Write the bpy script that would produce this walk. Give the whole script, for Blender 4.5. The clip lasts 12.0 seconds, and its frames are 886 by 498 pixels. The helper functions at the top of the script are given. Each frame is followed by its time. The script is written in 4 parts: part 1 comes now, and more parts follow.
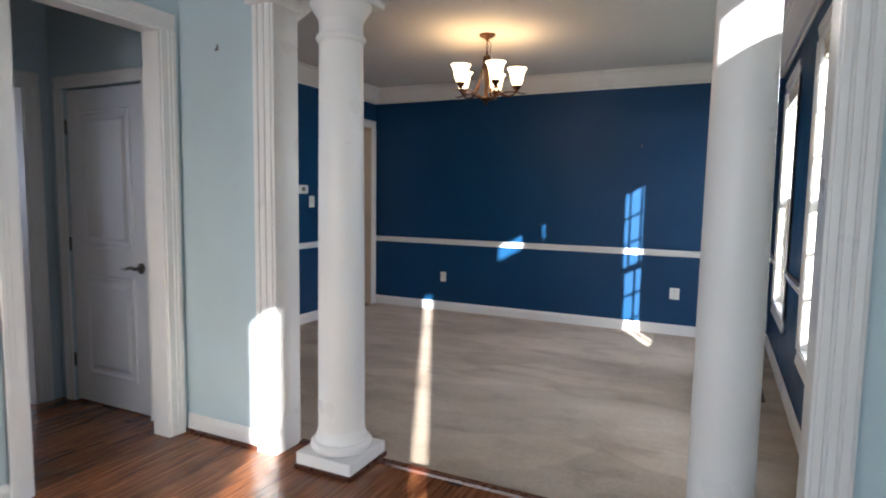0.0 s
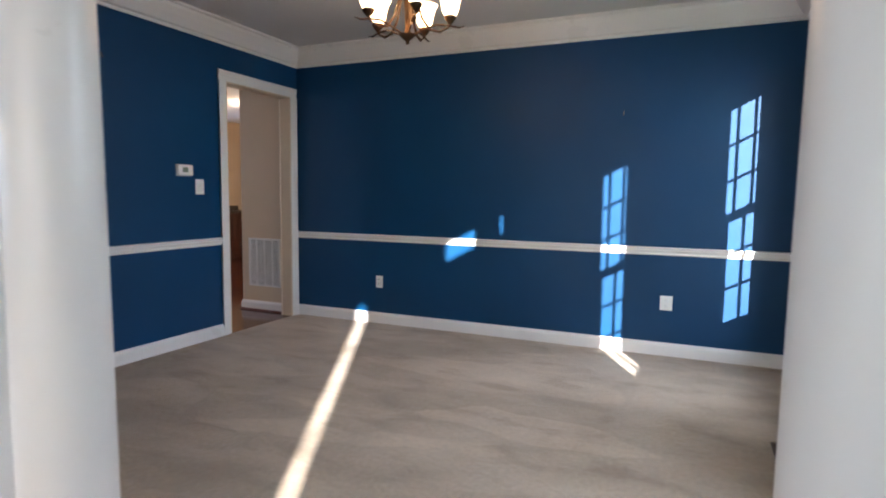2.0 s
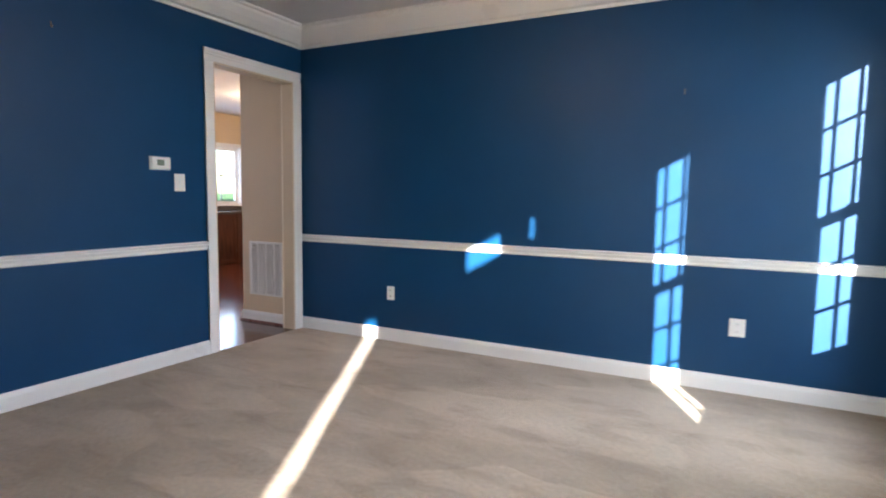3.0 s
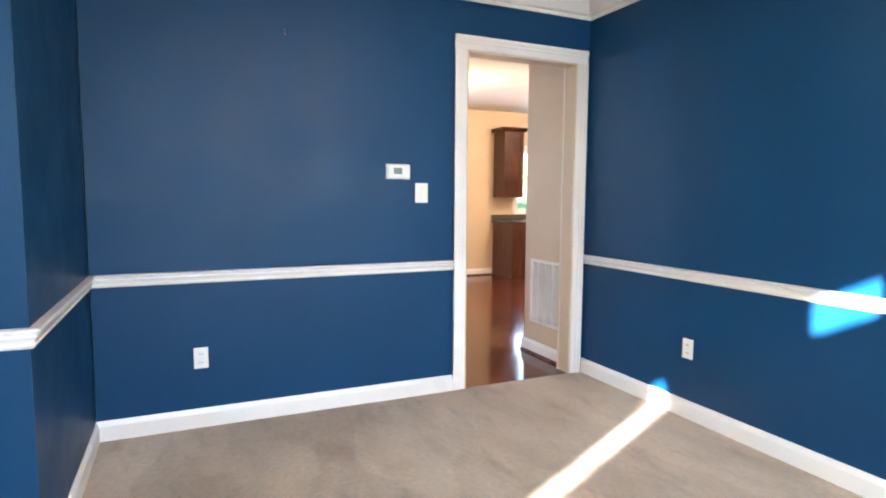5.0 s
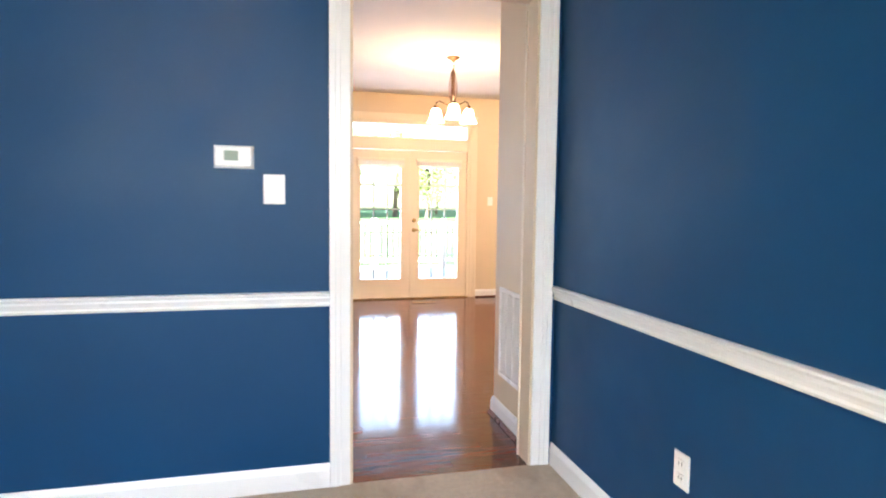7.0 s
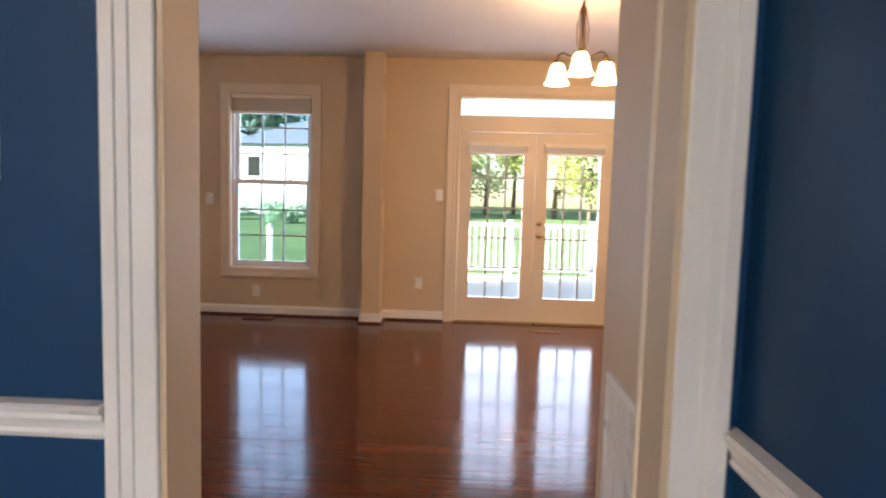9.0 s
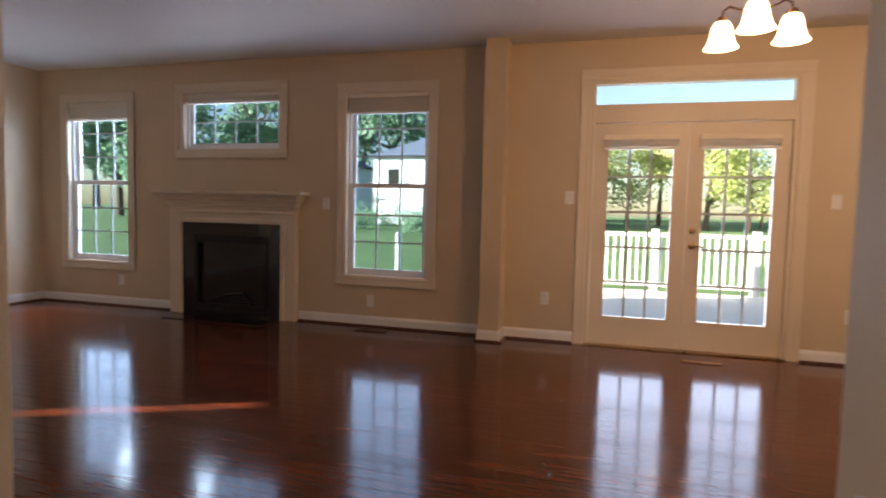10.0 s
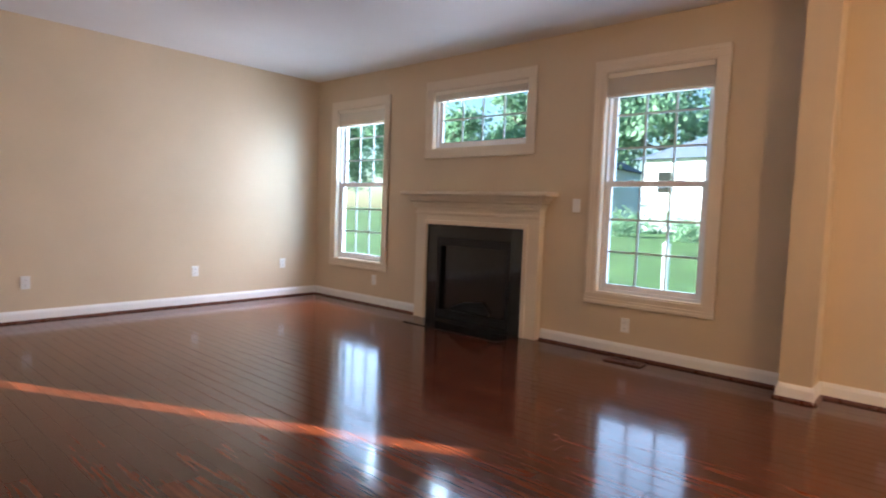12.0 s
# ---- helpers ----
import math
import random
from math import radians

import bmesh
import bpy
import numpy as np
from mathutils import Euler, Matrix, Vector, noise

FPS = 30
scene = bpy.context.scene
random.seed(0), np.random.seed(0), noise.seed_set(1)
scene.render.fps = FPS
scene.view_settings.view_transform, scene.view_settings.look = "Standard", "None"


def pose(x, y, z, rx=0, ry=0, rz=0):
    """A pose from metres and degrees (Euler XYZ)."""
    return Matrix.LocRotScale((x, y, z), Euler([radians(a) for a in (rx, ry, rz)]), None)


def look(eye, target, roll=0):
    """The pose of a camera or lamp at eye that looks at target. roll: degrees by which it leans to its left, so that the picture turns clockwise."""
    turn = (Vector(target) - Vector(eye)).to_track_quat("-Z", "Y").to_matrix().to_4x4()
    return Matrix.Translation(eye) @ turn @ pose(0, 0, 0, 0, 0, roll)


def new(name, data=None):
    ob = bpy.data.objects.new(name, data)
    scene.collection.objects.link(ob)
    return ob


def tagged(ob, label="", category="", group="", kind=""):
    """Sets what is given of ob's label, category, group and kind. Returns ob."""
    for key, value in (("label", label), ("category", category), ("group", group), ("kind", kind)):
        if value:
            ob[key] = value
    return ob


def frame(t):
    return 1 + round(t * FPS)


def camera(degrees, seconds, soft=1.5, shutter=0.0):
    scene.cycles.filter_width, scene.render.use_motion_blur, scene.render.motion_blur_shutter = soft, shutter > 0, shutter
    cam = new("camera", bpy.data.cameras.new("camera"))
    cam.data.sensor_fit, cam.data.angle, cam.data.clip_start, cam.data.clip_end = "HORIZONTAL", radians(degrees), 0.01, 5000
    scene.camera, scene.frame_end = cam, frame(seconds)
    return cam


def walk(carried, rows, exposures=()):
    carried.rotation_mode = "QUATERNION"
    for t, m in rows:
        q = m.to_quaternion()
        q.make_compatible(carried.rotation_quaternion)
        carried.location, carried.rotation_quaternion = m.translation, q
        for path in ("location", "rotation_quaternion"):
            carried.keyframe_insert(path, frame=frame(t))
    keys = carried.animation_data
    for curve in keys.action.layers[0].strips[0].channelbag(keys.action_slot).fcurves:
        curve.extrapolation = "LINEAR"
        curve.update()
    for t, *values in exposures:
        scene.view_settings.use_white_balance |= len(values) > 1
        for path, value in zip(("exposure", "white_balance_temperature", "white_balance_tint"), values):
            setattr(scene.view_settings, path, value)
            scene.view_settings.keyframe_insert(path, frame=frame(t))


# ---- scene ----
cam = camera(75.3, 12.0, soft=1.9, shutter=0.4)
PATH = [
    (0, (0.260, 0.705, 1.391), (-0.602, 2.503, 1.21), 0.85),
    (0.5, (0.227, 1.016, 1.378), (-0.618, 2.82, 1.2), 0.5),
    (1, (0.192, 1.359, 1.367), (-0.627, 3.174, 1.184), 0.6),
    (1.5, (0.14, 1.77, 1.304), (-0.667, 3.591, 1.119), 0.5),
    (2, (0.072, 2.131, 1.269), (-0.729, 3.954, 1.084), 0.7),
    (2.5, (-0.001, 2.568, 1.218), (-0.838, 4.376, 1.049), 0.7),
    (2.7, (-0.041, 2.714, 1.226), (-0.9, 4.512, 1.054), 0.7),
    (4.3, (-0.314, 3.81, 1.31), (-1.864, 5.057, 1.107), 0.9),
    (4.5, (-0.321, 3.95, 1.299), (-1.973, 5.061, 1.106), 0.6),
    (5, (-0.345, 4.341, 1.291), (-2.158, 5.166, 1.112), 0.4),
    (5.5, (-0.471, 4.692, 1.294), (-2.33, 5.408, 1.118), 0.4),
    (6, (-0.621, 5.128, 1.3), (-2.508, 5.768, 1.125), 0.5),
    (6.5, (-0.889, 5.489, 1.271), (-2.798, 6.063, 1.111), 0.4),
    (8.3, (-2.208, 6.485, 1.246), (-4.196, 6.64, 1.093), 1.6),
    (8.5, (-2.385, 6.518, 1.244), (-4.377, 6.615, 1.089), 1.5),
    (9, (-2.793, 6.567, 1.237), (-4.786, 6.493, 1.081), 1.6),
    (9.5, (-3.137, 6.626, 1.174), (-5.109, 6.32, 1.039), 1.4),
    (10, (-3.451, 6.617, 1.171), (-5.372, 6.075, 1.043), 1.4),
    (10.5, (-3.739, 6.562, 1.164), (-5.579, 5.789, 1.042), 1.6),
    (11, (-3.973, 6.479, 1.16), (-5.712, 5.499, 1.039), 1.8),
    (11.5, (-4.131, 6.393, 1.143), (-5.762, 5.242, 1.023), 2.0),
    (12, (-4.291, 6.322, 1.149), (-5.783, 4.998, 1.014), 2.1),
]
EXPOSURES = [(0, 2.65, 5450, 14), (1.5, 2.75, 5450, 14), (2.7, 3.25, 5500, 13), (4.3, 4.15, 5500, 10), (6.5, 4.5, 5500, 9), (8.5, 3.75, 5800, 14), (9.5, 3.1, 6200, 18), (10, 2.8, 6150, 19), (10.5, 3.0, 6350, 16), (11.5, 3.4, 6200, 15), (12, 3.65, 5950, 13)]
walk(cam, [(t, look(e, a, r)) for t, e, a, r in PATH], EXPOSURES)

# ---- world, sun, exposure ----
SUN_AZ = (-0.447, 0.894)      # the way the light travels over the ground
SUN_EL = radians(13.5)
world = bpy.data.worlds.new("sky")
scene.world = world
world.use_nodes = True
wn = world.node_tree.nodes
sky = wn.new("ShaderNodeTexSky")
sky.sky_type = "NISHITA"
sky.sun_disc = False
sky.sun_elevation = SUN_EL
sky.sun_rotation = math.atan2(-SUN_AZ[0], -SUN_AZ[1])
wn["Background"].inputs["Strength"].default_value = 0.05
world.node_tree.links.new(sky.outputs[0], wn["Background"].inputs["Color"])
sun = new("sun", bpy.data.lights.new("sun", "SUN"))
sun.data.energy, sun.data.angle, sun.data.color = 5.0, radians(0.5), (1.0, 0.88, 0.70)
sun.matrix_world = look((0, 0, 30), (SUN_AZ[0], SUN_AZ[1], 30 - math.tan(SUN_EL)))


def lamp(x, y, z, watts, size, colour=(1.0, 0.55, 0.23)):
    ob = new("bulb", bpy.data.lights.new("bulb", "POINT"))
    ob.data.energy, ob.data.shadow_soft_size, ob.data.color = watts, size, colour
    ob.location = (x, y, z)
    return ob


def opening_light(x, y, z, w, h, rz, watts, colour=(0.80, 0.83, 1.0), tilt=0):
    """Area lamp added as sky light, in or outside an opening; shines along +Y turned by rz, tilt degrees downwards."""
    ob = new("sky_fill", bpy.data.lights.new("sky_fill", "AREA"))
    ob.data.shape, ob.data.size, ob.data.size_y, ob.data.energy, ob.data.color = "RECTANGLE", w, h, watts, colour
    ob.matrix_world = pose(x, y, z, 90 - tilt, 0, rz)
    return ob


DINING_W, FAMILY_W = 20, 2.6
for wy in (4.20, 6.05):
    opening_light(1.80, wy, 2.30, 1.4, 2.0, 90, DINING_W, (1.0, 0.98, 0.95), 35)
# added lamp outside this window, brightens the family room's side wall
opening_light(-9.75, 1.15, 1.95, 1.5, 1.8, -90, FAMILY_W * 11, (0.97, 0.96, 1.0), 25)
opening_light(-9.00, 0.94, 1.34, 0.85, 1.6, -90, FAMILY_W * 1.3)
opening_light(-9.00, 2.72, 2.05, 1.1, 0.45, -90, FAMILY_W * 0.4)
opening_light(-9.00, 4.51, 1.34, 0.85, 1.6, -90, FAMILY_W)
opening_light(-9.00, 7.28, 1.2, 1.4, 1.9, -90, FAMILY_W * 1.8)
opening_light(-9.00, 10.3, 1.55, 1.3, 1.0, -90, FAMILY_W)
# added fill lamps in the two made-up foyer openings
opening_light(1.15, -4.15, 1.0, 1.2, 1.4, 90, 7.5, (0.97, 0.96, 1.0))
opening_light(-0.75, -5.03, 1.5, 1.9, 2.0, 0, 8.8, (1.0, 0.97, 0.98))

# ---- materials ----


def nodes_of(name):
    m = bpy.data.materials.new(name)
    m.use_nodes = True
    nt = m.node_tree
    return m, nt.nodes, nt.links, nt.nodes["Principled BSDF"]


def noise_tex(n, l, scale, detail=4, coords="Object", stretch=(1, 1, 1)):
    tc, mp, t = n.new("ShaderNodeTexCoord"), n.new("ShaderNodeMapping"), n.new("ShaderNodeTexNoise")
    mp.inputs["Scale"].default_value = stretch
    t.inputs["Scale"].default_value, t.inputs["Detail"].default_value = scale, detail
    if coords == "Position":
        l.new(n.new("ShaderNodeNewGeometry").outputs["Position"], mp.inputs["Vector"])
    else:
        l.new(tc.outputs[coords], mp.inputs["Vector"])
    l.new(mp.outputs[0], t.inputs["Vector"])
    return t


def ramp(n, l, src, stops):
    r = n.new("ShaderNodeValToRGB")
    while len(r.color_ramp.elements) < len(stops):
        r.color_ramp.elements.new(0.5)
    for e, (p, c) in zip(r.color_ramp.elements, stops):
        e.position, e.color = p, (*c, 1)
    l.new(src, r.inputs[0])
    return r


def bump(n, l, b, src, strength, dist=0.01):
    k = n.new("ShaderNodeBump")
    k.inputs["Strength"].default_value, k.inputs["Distance"].default_value = strength, dist
    l.new(src, k.inputs["Height"])
    l.new(k.outputs[0], b.inputs["Normal"])


def paint(name, c, rough=0.5, var=0.06, relief=0.08, grain=180):
    """Rolled wall or brushed trim paint: slow unevenness, fine stipple, slight wear in the gloss."""
    m, n, l, b = nodes_of(name)
    t = noise_tex(n, l, 1.3, 5)
    r = ramp(n, l, t.outputs[0], [(0.3, tuple(v * (1 - var) for v in c)), (0.7, tuple(min(1, v * (1 + var)) for v in c))])
    l.new(r.outputs[0], b.inputs["Base Color"])
    g = noise_tex(n, l, 4, 6)
    gr = ramp(n, l, g.outputs[0], [(0.3, (rough - 0.06,) * 3), (0.7, (rough + 0.08,) * 3)])
    l.new(gr.outputs[0], b.inputs["Roughness"])
    s = noise_tex(n, l, grain, 2)
    bump(n, l, b, s.outputs[0], relief, 0.004)
    return m


def plain(name, c, rough=0.5, metal=0.0, emit=None, power=0.0):
    m, n, l, b = nodes_of(name)
    b.inputs["Base Color"].default_value = (*c, 1)
    b.inputs["Roughness"].default_value, b.inputs["Metallic"].default_value = rough, metal
    if emit:
        b.inputs["Emission Color"].default_value = (*emit, 1)
        b.inputs["Emission Strength"].default_value = power
    else:
        t = noise_tex(n, l, 30, 4)
        r = ramp(n, l, t.outputs[0], [(0.3, (max(0.02, rough - 0.08),) * 3), (0.7, (min(1, rough + 0.1),) * 3)])
        l.new(r.outputs[0], b.inputs["Roughness"])
    return m


BLUE = paint("navy_blue_wall_paint", (0.0046, 0.046, 0.127), 0.46, 0.08)
BLUE.node_tree.nodes["Principled BSDF"].inputs["Specular IOR Level"].default_value = 0.28
SKYBLUE = paint("pale_blue_wall_paint", (0.50, 0.61, 0.65), 0.5)
BEIGE = paint("beige_wall_paint", (0.62, 0.50, 0.345), 0.5, 0.05)
# warmer and darker than the white trim; casings, double door and mantel
CREAM = paint("cream_toned_trim", (0.72, 0.625, 0.49), 0.38, 0.04, 0.03, 60)
WHITE = paint("white_trim_paint", (0.80, 0.79, 0.77), 0.32, 0.04, 0.03, 60)
CEIL = paint("white_ceiling_paint", (0.72, 0.71, 0.70), 0.8, 0.03, 0.15, 120)
DOORWHITE = paint("white_door_paint", (0.74, 0.75, 0.77), 0.36, 0.03, 0.05, 90)
PLASTIC = plain("white_plastic", (0.82, 0.81, 0.78), 0.35)
SLOT = plain("dark_slot", (0.03, 0.03, 0.03), 0.6)
LCD = plain("grey_green_display", (0.22, 0.27, 0.21), 0.2)
BRONZE = plain("oil_rubbed_bronze", (0.075, 0.042, 0.022), 0.38, 0.85)
NICKEL = plain("dark_nickel", (0.16, 0.14, 0.12), 0.3, 1.0)
BRASS = plain("aged_brass", (0.42, 0.29, 0.13), 0.32, 1.0)
SHADE = plain("frosted_lit_glass", (0.9, 0.85, 0.75), 0.4, 0, (1.0, 0.66, 0.30), 1.2)
SLATE = plain("polished_black_slate", (0.010, 0.010, 0.011), 0.10)
IRON = plain("black_firebox_metal", (0.007, 0.007, 0.008), 0.42, 0.3)
GRILLE = plain("grey_green_muntin", (0.42, 0.45, 0.43), 0.5)
BLINDM = paint("cream_blind_vinyl", (0.78, 0.71, 0.59), 0.5, 0.05, 0.02)
SIDING = plain("white_siding", (0.78, 0.78, 0.78), 0.6)
ROOF = plain("blue_grey_shingles", (0.14, 0.16, 0.22), 0.9)
BARK = plain("bark", (0.10, 0.07, 0.05), 0.9)
LEDM = plain("recessed_lamp_lens", (0.9, 0.9, 0.9), 0.4, 0, (1.0, 0.85, 0.65), 2.5)
GRANITE = plain("dark_speckled_granite", (0.09, 0.075, 0.06), 0.15)


def pane_glass(name, tint):
    m = bpy.data.materials.new(name)
    m.use_nodes = True
    n, l = m.node_tree.nodes, m.node_tree.links
    n.remove(n["Principled BSDF"])
    t, g, x = n.new("ShaderNodeBsdfTransparent"), n.new("ShaderNodeBsdfGlossy"), n.new("ShaderNodeMixShader")
    t.inputs[0].default_value = (*tint, 1)
    g.inputs["Roughness"].default_value = 0.02
    x.inputs[0].default_value = 0.03
    l.new(t.outputs[0], x.inputs[1])
    l.new(g.outputs[0], x.inputs[2])
    l.new(x.outputs[0], n["Material Output"].inputs[0])
    return m


GLASS = pane_glass("window_glass", (0.94, 0.97, 0.96))
# teal tint put in the glass dims the hazy outdoor view and its reflections
DIMMED = pane_glass("dimmed_teal_window_glass", (0.64, 0.74, 0.79))


def carpet_material():
    """Cut pile with brushed vacuum strokes, dark traffic streaks and fine tufts."""
    m, n, l, b = nodes_of("beige_cut_pile_carpet")

    def times(a, c, fac=1.0):
        mx = n.new("ShaderNodeMixRGB")
        mx.blend_type = "MULTIPLY"
        mx.inputs[0].default_value = fac
        l.new(a, mx.inputs[1])
        l.new(c, mx.inputs[2])
        return mx.outputs[0]

    big = noise_tex(n, l, 1.6, 10, stretch=(0.8, 1.3, 1))
    big.inputs["Distortion"].default_value = 0.4
    r = ramp(n, l, big.outputs[0], [(0.34, (0.45, 0.36, 0.255)), (0.50, (0.55, 0.45, 0.33)), (0.68, (0.63, 0.525, 0.40))])
    streak = noise_tex(n, l, 2.6, 10, stretch=(0.9, 1.9, 1))
    streak.inputs["Distortion"].default_value = 0.25
    sr = ramp(n, l, streak.outputs[0], [(0.34, (0.80, 0.77, 0.73)), (0.45, (0.97, 0.97, 0.97)), (0.7, (1.04, 1.04, 1.04))])
    tc, mp, warp = n.new("ShaderNodeTexCoord"), n.new("ShaderNodeMapping"), n.new("ShaderNodeVectorMath")
    mp.inputs["Scale"].default_value, mp.inputs["Rotation"].default_value = (0.9, 2.4, 1), (0, 0, radians(18))
    wob = noise_tex(n, l, 2.0, 3)
    warp.operation = "MULTIPLY_ADD"
    warp.inputs[1].default_value = (0.30, 0.30, 0.0)
    l.new(wob.outputs["Color"], warp.inputs[0])
    l.new(tc.outputs["Object"], warp.inputs[2])
    l.new(warp.outputs[0], mp.inputs["Vector"])
    strokes = n.new("ShaderNodeTexVoronoi")
    strokes.feature, strokes.inputs["Scale"].default_value = "SMOOTH_F1", 1.25
    strokes.inputs["Smoothness"].default_value = 0.12
    l.new(mp.outputs[0], strokes.inputs["Vector"])
    bw = n.new("ShaderNodeRGBToBW")
    l.new(strokes.outputs["Color"], bw.inputs[0])
    vr = ramp(n, l, bw.outputs[0], [(0.25, (0.88, 0.87, 0.85)), (0.75, (1.08, 1.08, 1.08))])
    fine = noise_tex(n, l, 260, 2)
    fr = ramp(n, l, fine.outputs[0], [(0.3, (0.6, 0.6, 0.6)), (0.7, (1, 1, 1))])
    tuft = noise_tex(n, l, 38, 5)
    tufts = ramp(n, l, tuft.outputs[0], [(0.35, (0.88, 0.88, 0.88)), (0.65, (1.05, 1.05, 1.05))])
    col = times(times(times(times(r.outputs[0], sr.outputs[0]), vr.outputs[0]), tufts.outputs[0]), fr.outputs[0], 0.5)
    l.new(col, b.inputs["Base Color"])
    b.inputs["Roughness"].default_value = 1.0
    b.inputs["Sheen Weight"].default_value = 0.25
    bump(n, l, b, fine.outputs[0], 0.7, 0.012)
    return m


def wood_material(name, dark, mid, light, rough, island=False, along=(9, 0.7, 9)):
    m, n, l, b = nodes_of(name)
    grain = noise_tex(n, l, 5, 8, "Position", along)
    r = ramp(n, l, grain.outputs[0], [(0.3, dark), (0.52, mid), (0.75, light)])
    if island:
        src = n.new("ShaderNodeNewGeometry").outputs["Random Per Island"]
    else:
        src = n.new("ShaderNodeObjectInfo").outputs["Random"]
    v = ramp(n, l, src, [(0.0, (0.66, 0.64, 0.64)), (0.5, (0.92, 0.90, 0.90)), (1.0, (1.16, 1.12, 1.08))])
    mx = n.new("ShaderNodeMixRGB")
    mx.blend_type = "MULTIPLY"
    mx.inputs[0].default_value = 1.0
    l.new(r.outputs[0], mx.inputs[1])
    l.new(v.outputs[0], mx.inputs[2])
    l.new(mx.outputs[0], b.inputs["Base Color"])
    w = noise_tex(n, l, 7, 5, "Position")
    wr = ramp(n, l, w.outputs[0], [(0.3, (rough,) * 3), (0.75, (rough + 0.07,) * 3)])
    l.new(wr.outputs[0], b.inputs["Roughness"])
    cup = noise_tex(n, l, 2.2, 2, "Position", (5, 0.5, 1))
    bump(n, l, b, cup.outputs[0], 0.03, 0.01)
    b.inputs["Coat Weight"].default_value = 0.08
    b.inputs["Specular IOR Level"].default_value = 0.36
    b.inputs["Coat Roughness"].default_value = 0.04
    return m


CARPET = carpet_material()
PLANK = wood_material("red_brown_oak_planks", (0.055, 0.014, 0.0065), (0.098, 0.026, 0.011), (0.150, 0.043, 0.018), 0.10)
PLANKJ = wood_material("red_brown_oak_planks_joined", (0.055, 0.014, 0.0065), (0.098, 0.026, 0.011), (0.150, 0.043, 0.018), 0.10, True)
FOYPLANK = wood_material("honey_brown_oak_planks", (0.10, 0.032, 0.012), (0.22, 0.085, 0.032), (0.34, 0.15, 0.065), 0.16)
GAP = plain("dark_floor_joint", (0.02, 0.008, 0.005), 0.7)
DARKWOOD = wood_material("dark_cherry_cabinet_wood", (0.035, 0.012, 0.008), (0.075, 0.025, 0.014), (0.12, 0.045, 0.025), 0.3, False, (8, 8, 0.7))
STAIN = plain("dark_stained_wood", (0.08, 0.025, 0.012), 0.3)


def grass_material():
    m, n, l, b = nodes_of("lawn_grass")
    t = noise_tex(n, l, 0.6, 8)
    r = ramp(n, l, t.outputs[0], [(0.3, (0.05, 0.11, 0.025)), (0.6, (0.10, 0.19, 0.05)), (0.8, (0.17, 0.26, 0.08))])
    l.new(r.outputs[0], b.inputs["Base Color"])
    b.inputs["Roughness"].default_value = 0.95
    f = noise_tex(n, l, 40, 4)
    bump(n, l, b, f.outputs[0], 0.8, 0.05)
    return m


def leaf_material(name, a, c):
    m, n, l, b = nodes_of(name)
    rnd = n.new("ShaderNodeNewGeometry")
    r = ramp(n, l, rnd.outputs["Random Per Island"], [(0.0, a), (1.0, c)])
    l.new(r.outputs[0], b.inputs["Base Color"])
    b.inputs["Roughness"].default_value = 0.6
    tr, mix = n.new("ShaderNodeBsdfTranslucent"), n.new("ShaderNodeMixShader")
    l.new(r.outputs[0], tr.inputs["Color"])
    mix.inputs[0].default_value = 0.5
    l.new(b.outputs[0], mix.inputs[1])
    l.new(tr.outputs[0], mix.inputs[2])
    l.new(mix.outputs[0], n["Material Output"].inputs[0])
    return m


GRASS = grass_material()
LEAF = leaf_material("tree_leaves", (0.15, 0.27, 0.17), (0.30, 0.44, 0.27))
# sunlit brightness is put into this leaf colour, paler than real foliage
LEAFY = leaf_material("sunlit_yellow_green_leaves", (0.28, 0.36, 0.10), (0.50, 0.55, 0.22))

# ---- mesh helpers ----


def box(bm, x0, x1, y0, y1, z0, z1):
    vs = [bm.verts.new(p) for p in ((x0, y0, z0), (x1, y0, z0), (x1, y1, z0), (x0, y1, z0), (x0, y0, z1), (x1, y0, z1), (x1, y1, z1), (x0, y1, z1))]
    for q in ((3, 2, 1, 0), (4, 5, 6, 7), (0, 1, 5, 4), (1, 2, 6, 5), (2, 3, 7, 6), (3, 0, 4, 7)):
        bm.faces.new([vs[i] for i in q])
    return vs


def bevelled(bm, r=0.003, seg=2):
    bmesh.ops.bevel(bm, geom=list(bm.edges), offset=r, segments=seg, affect="EDGES", profile=0.5)
    return bm


def lathe(bm, prof, seg=32, cx=0.0, cy=0.0, cz=0.0, cap=True):
    rings = []
    for r, z in prof:
        rings.append([bm.verts.new((cx + r * math.cos(2 * math.pi * i / seg), cy + r * math.sin(2 * math.pi * i / seg), cz + z)) for i in range(seg)])
    for a, b in zip(rings, rings[1:]):
        for i in range(seg):
            bm.faces.new((a[i], a[(i + 1) % seg], b[(i + 1) % seg], b[i]))
    if cap:
        bm.faces.new(list(reversed(rings[0])))
        bm.faces.new(rings[-1])
    return bm


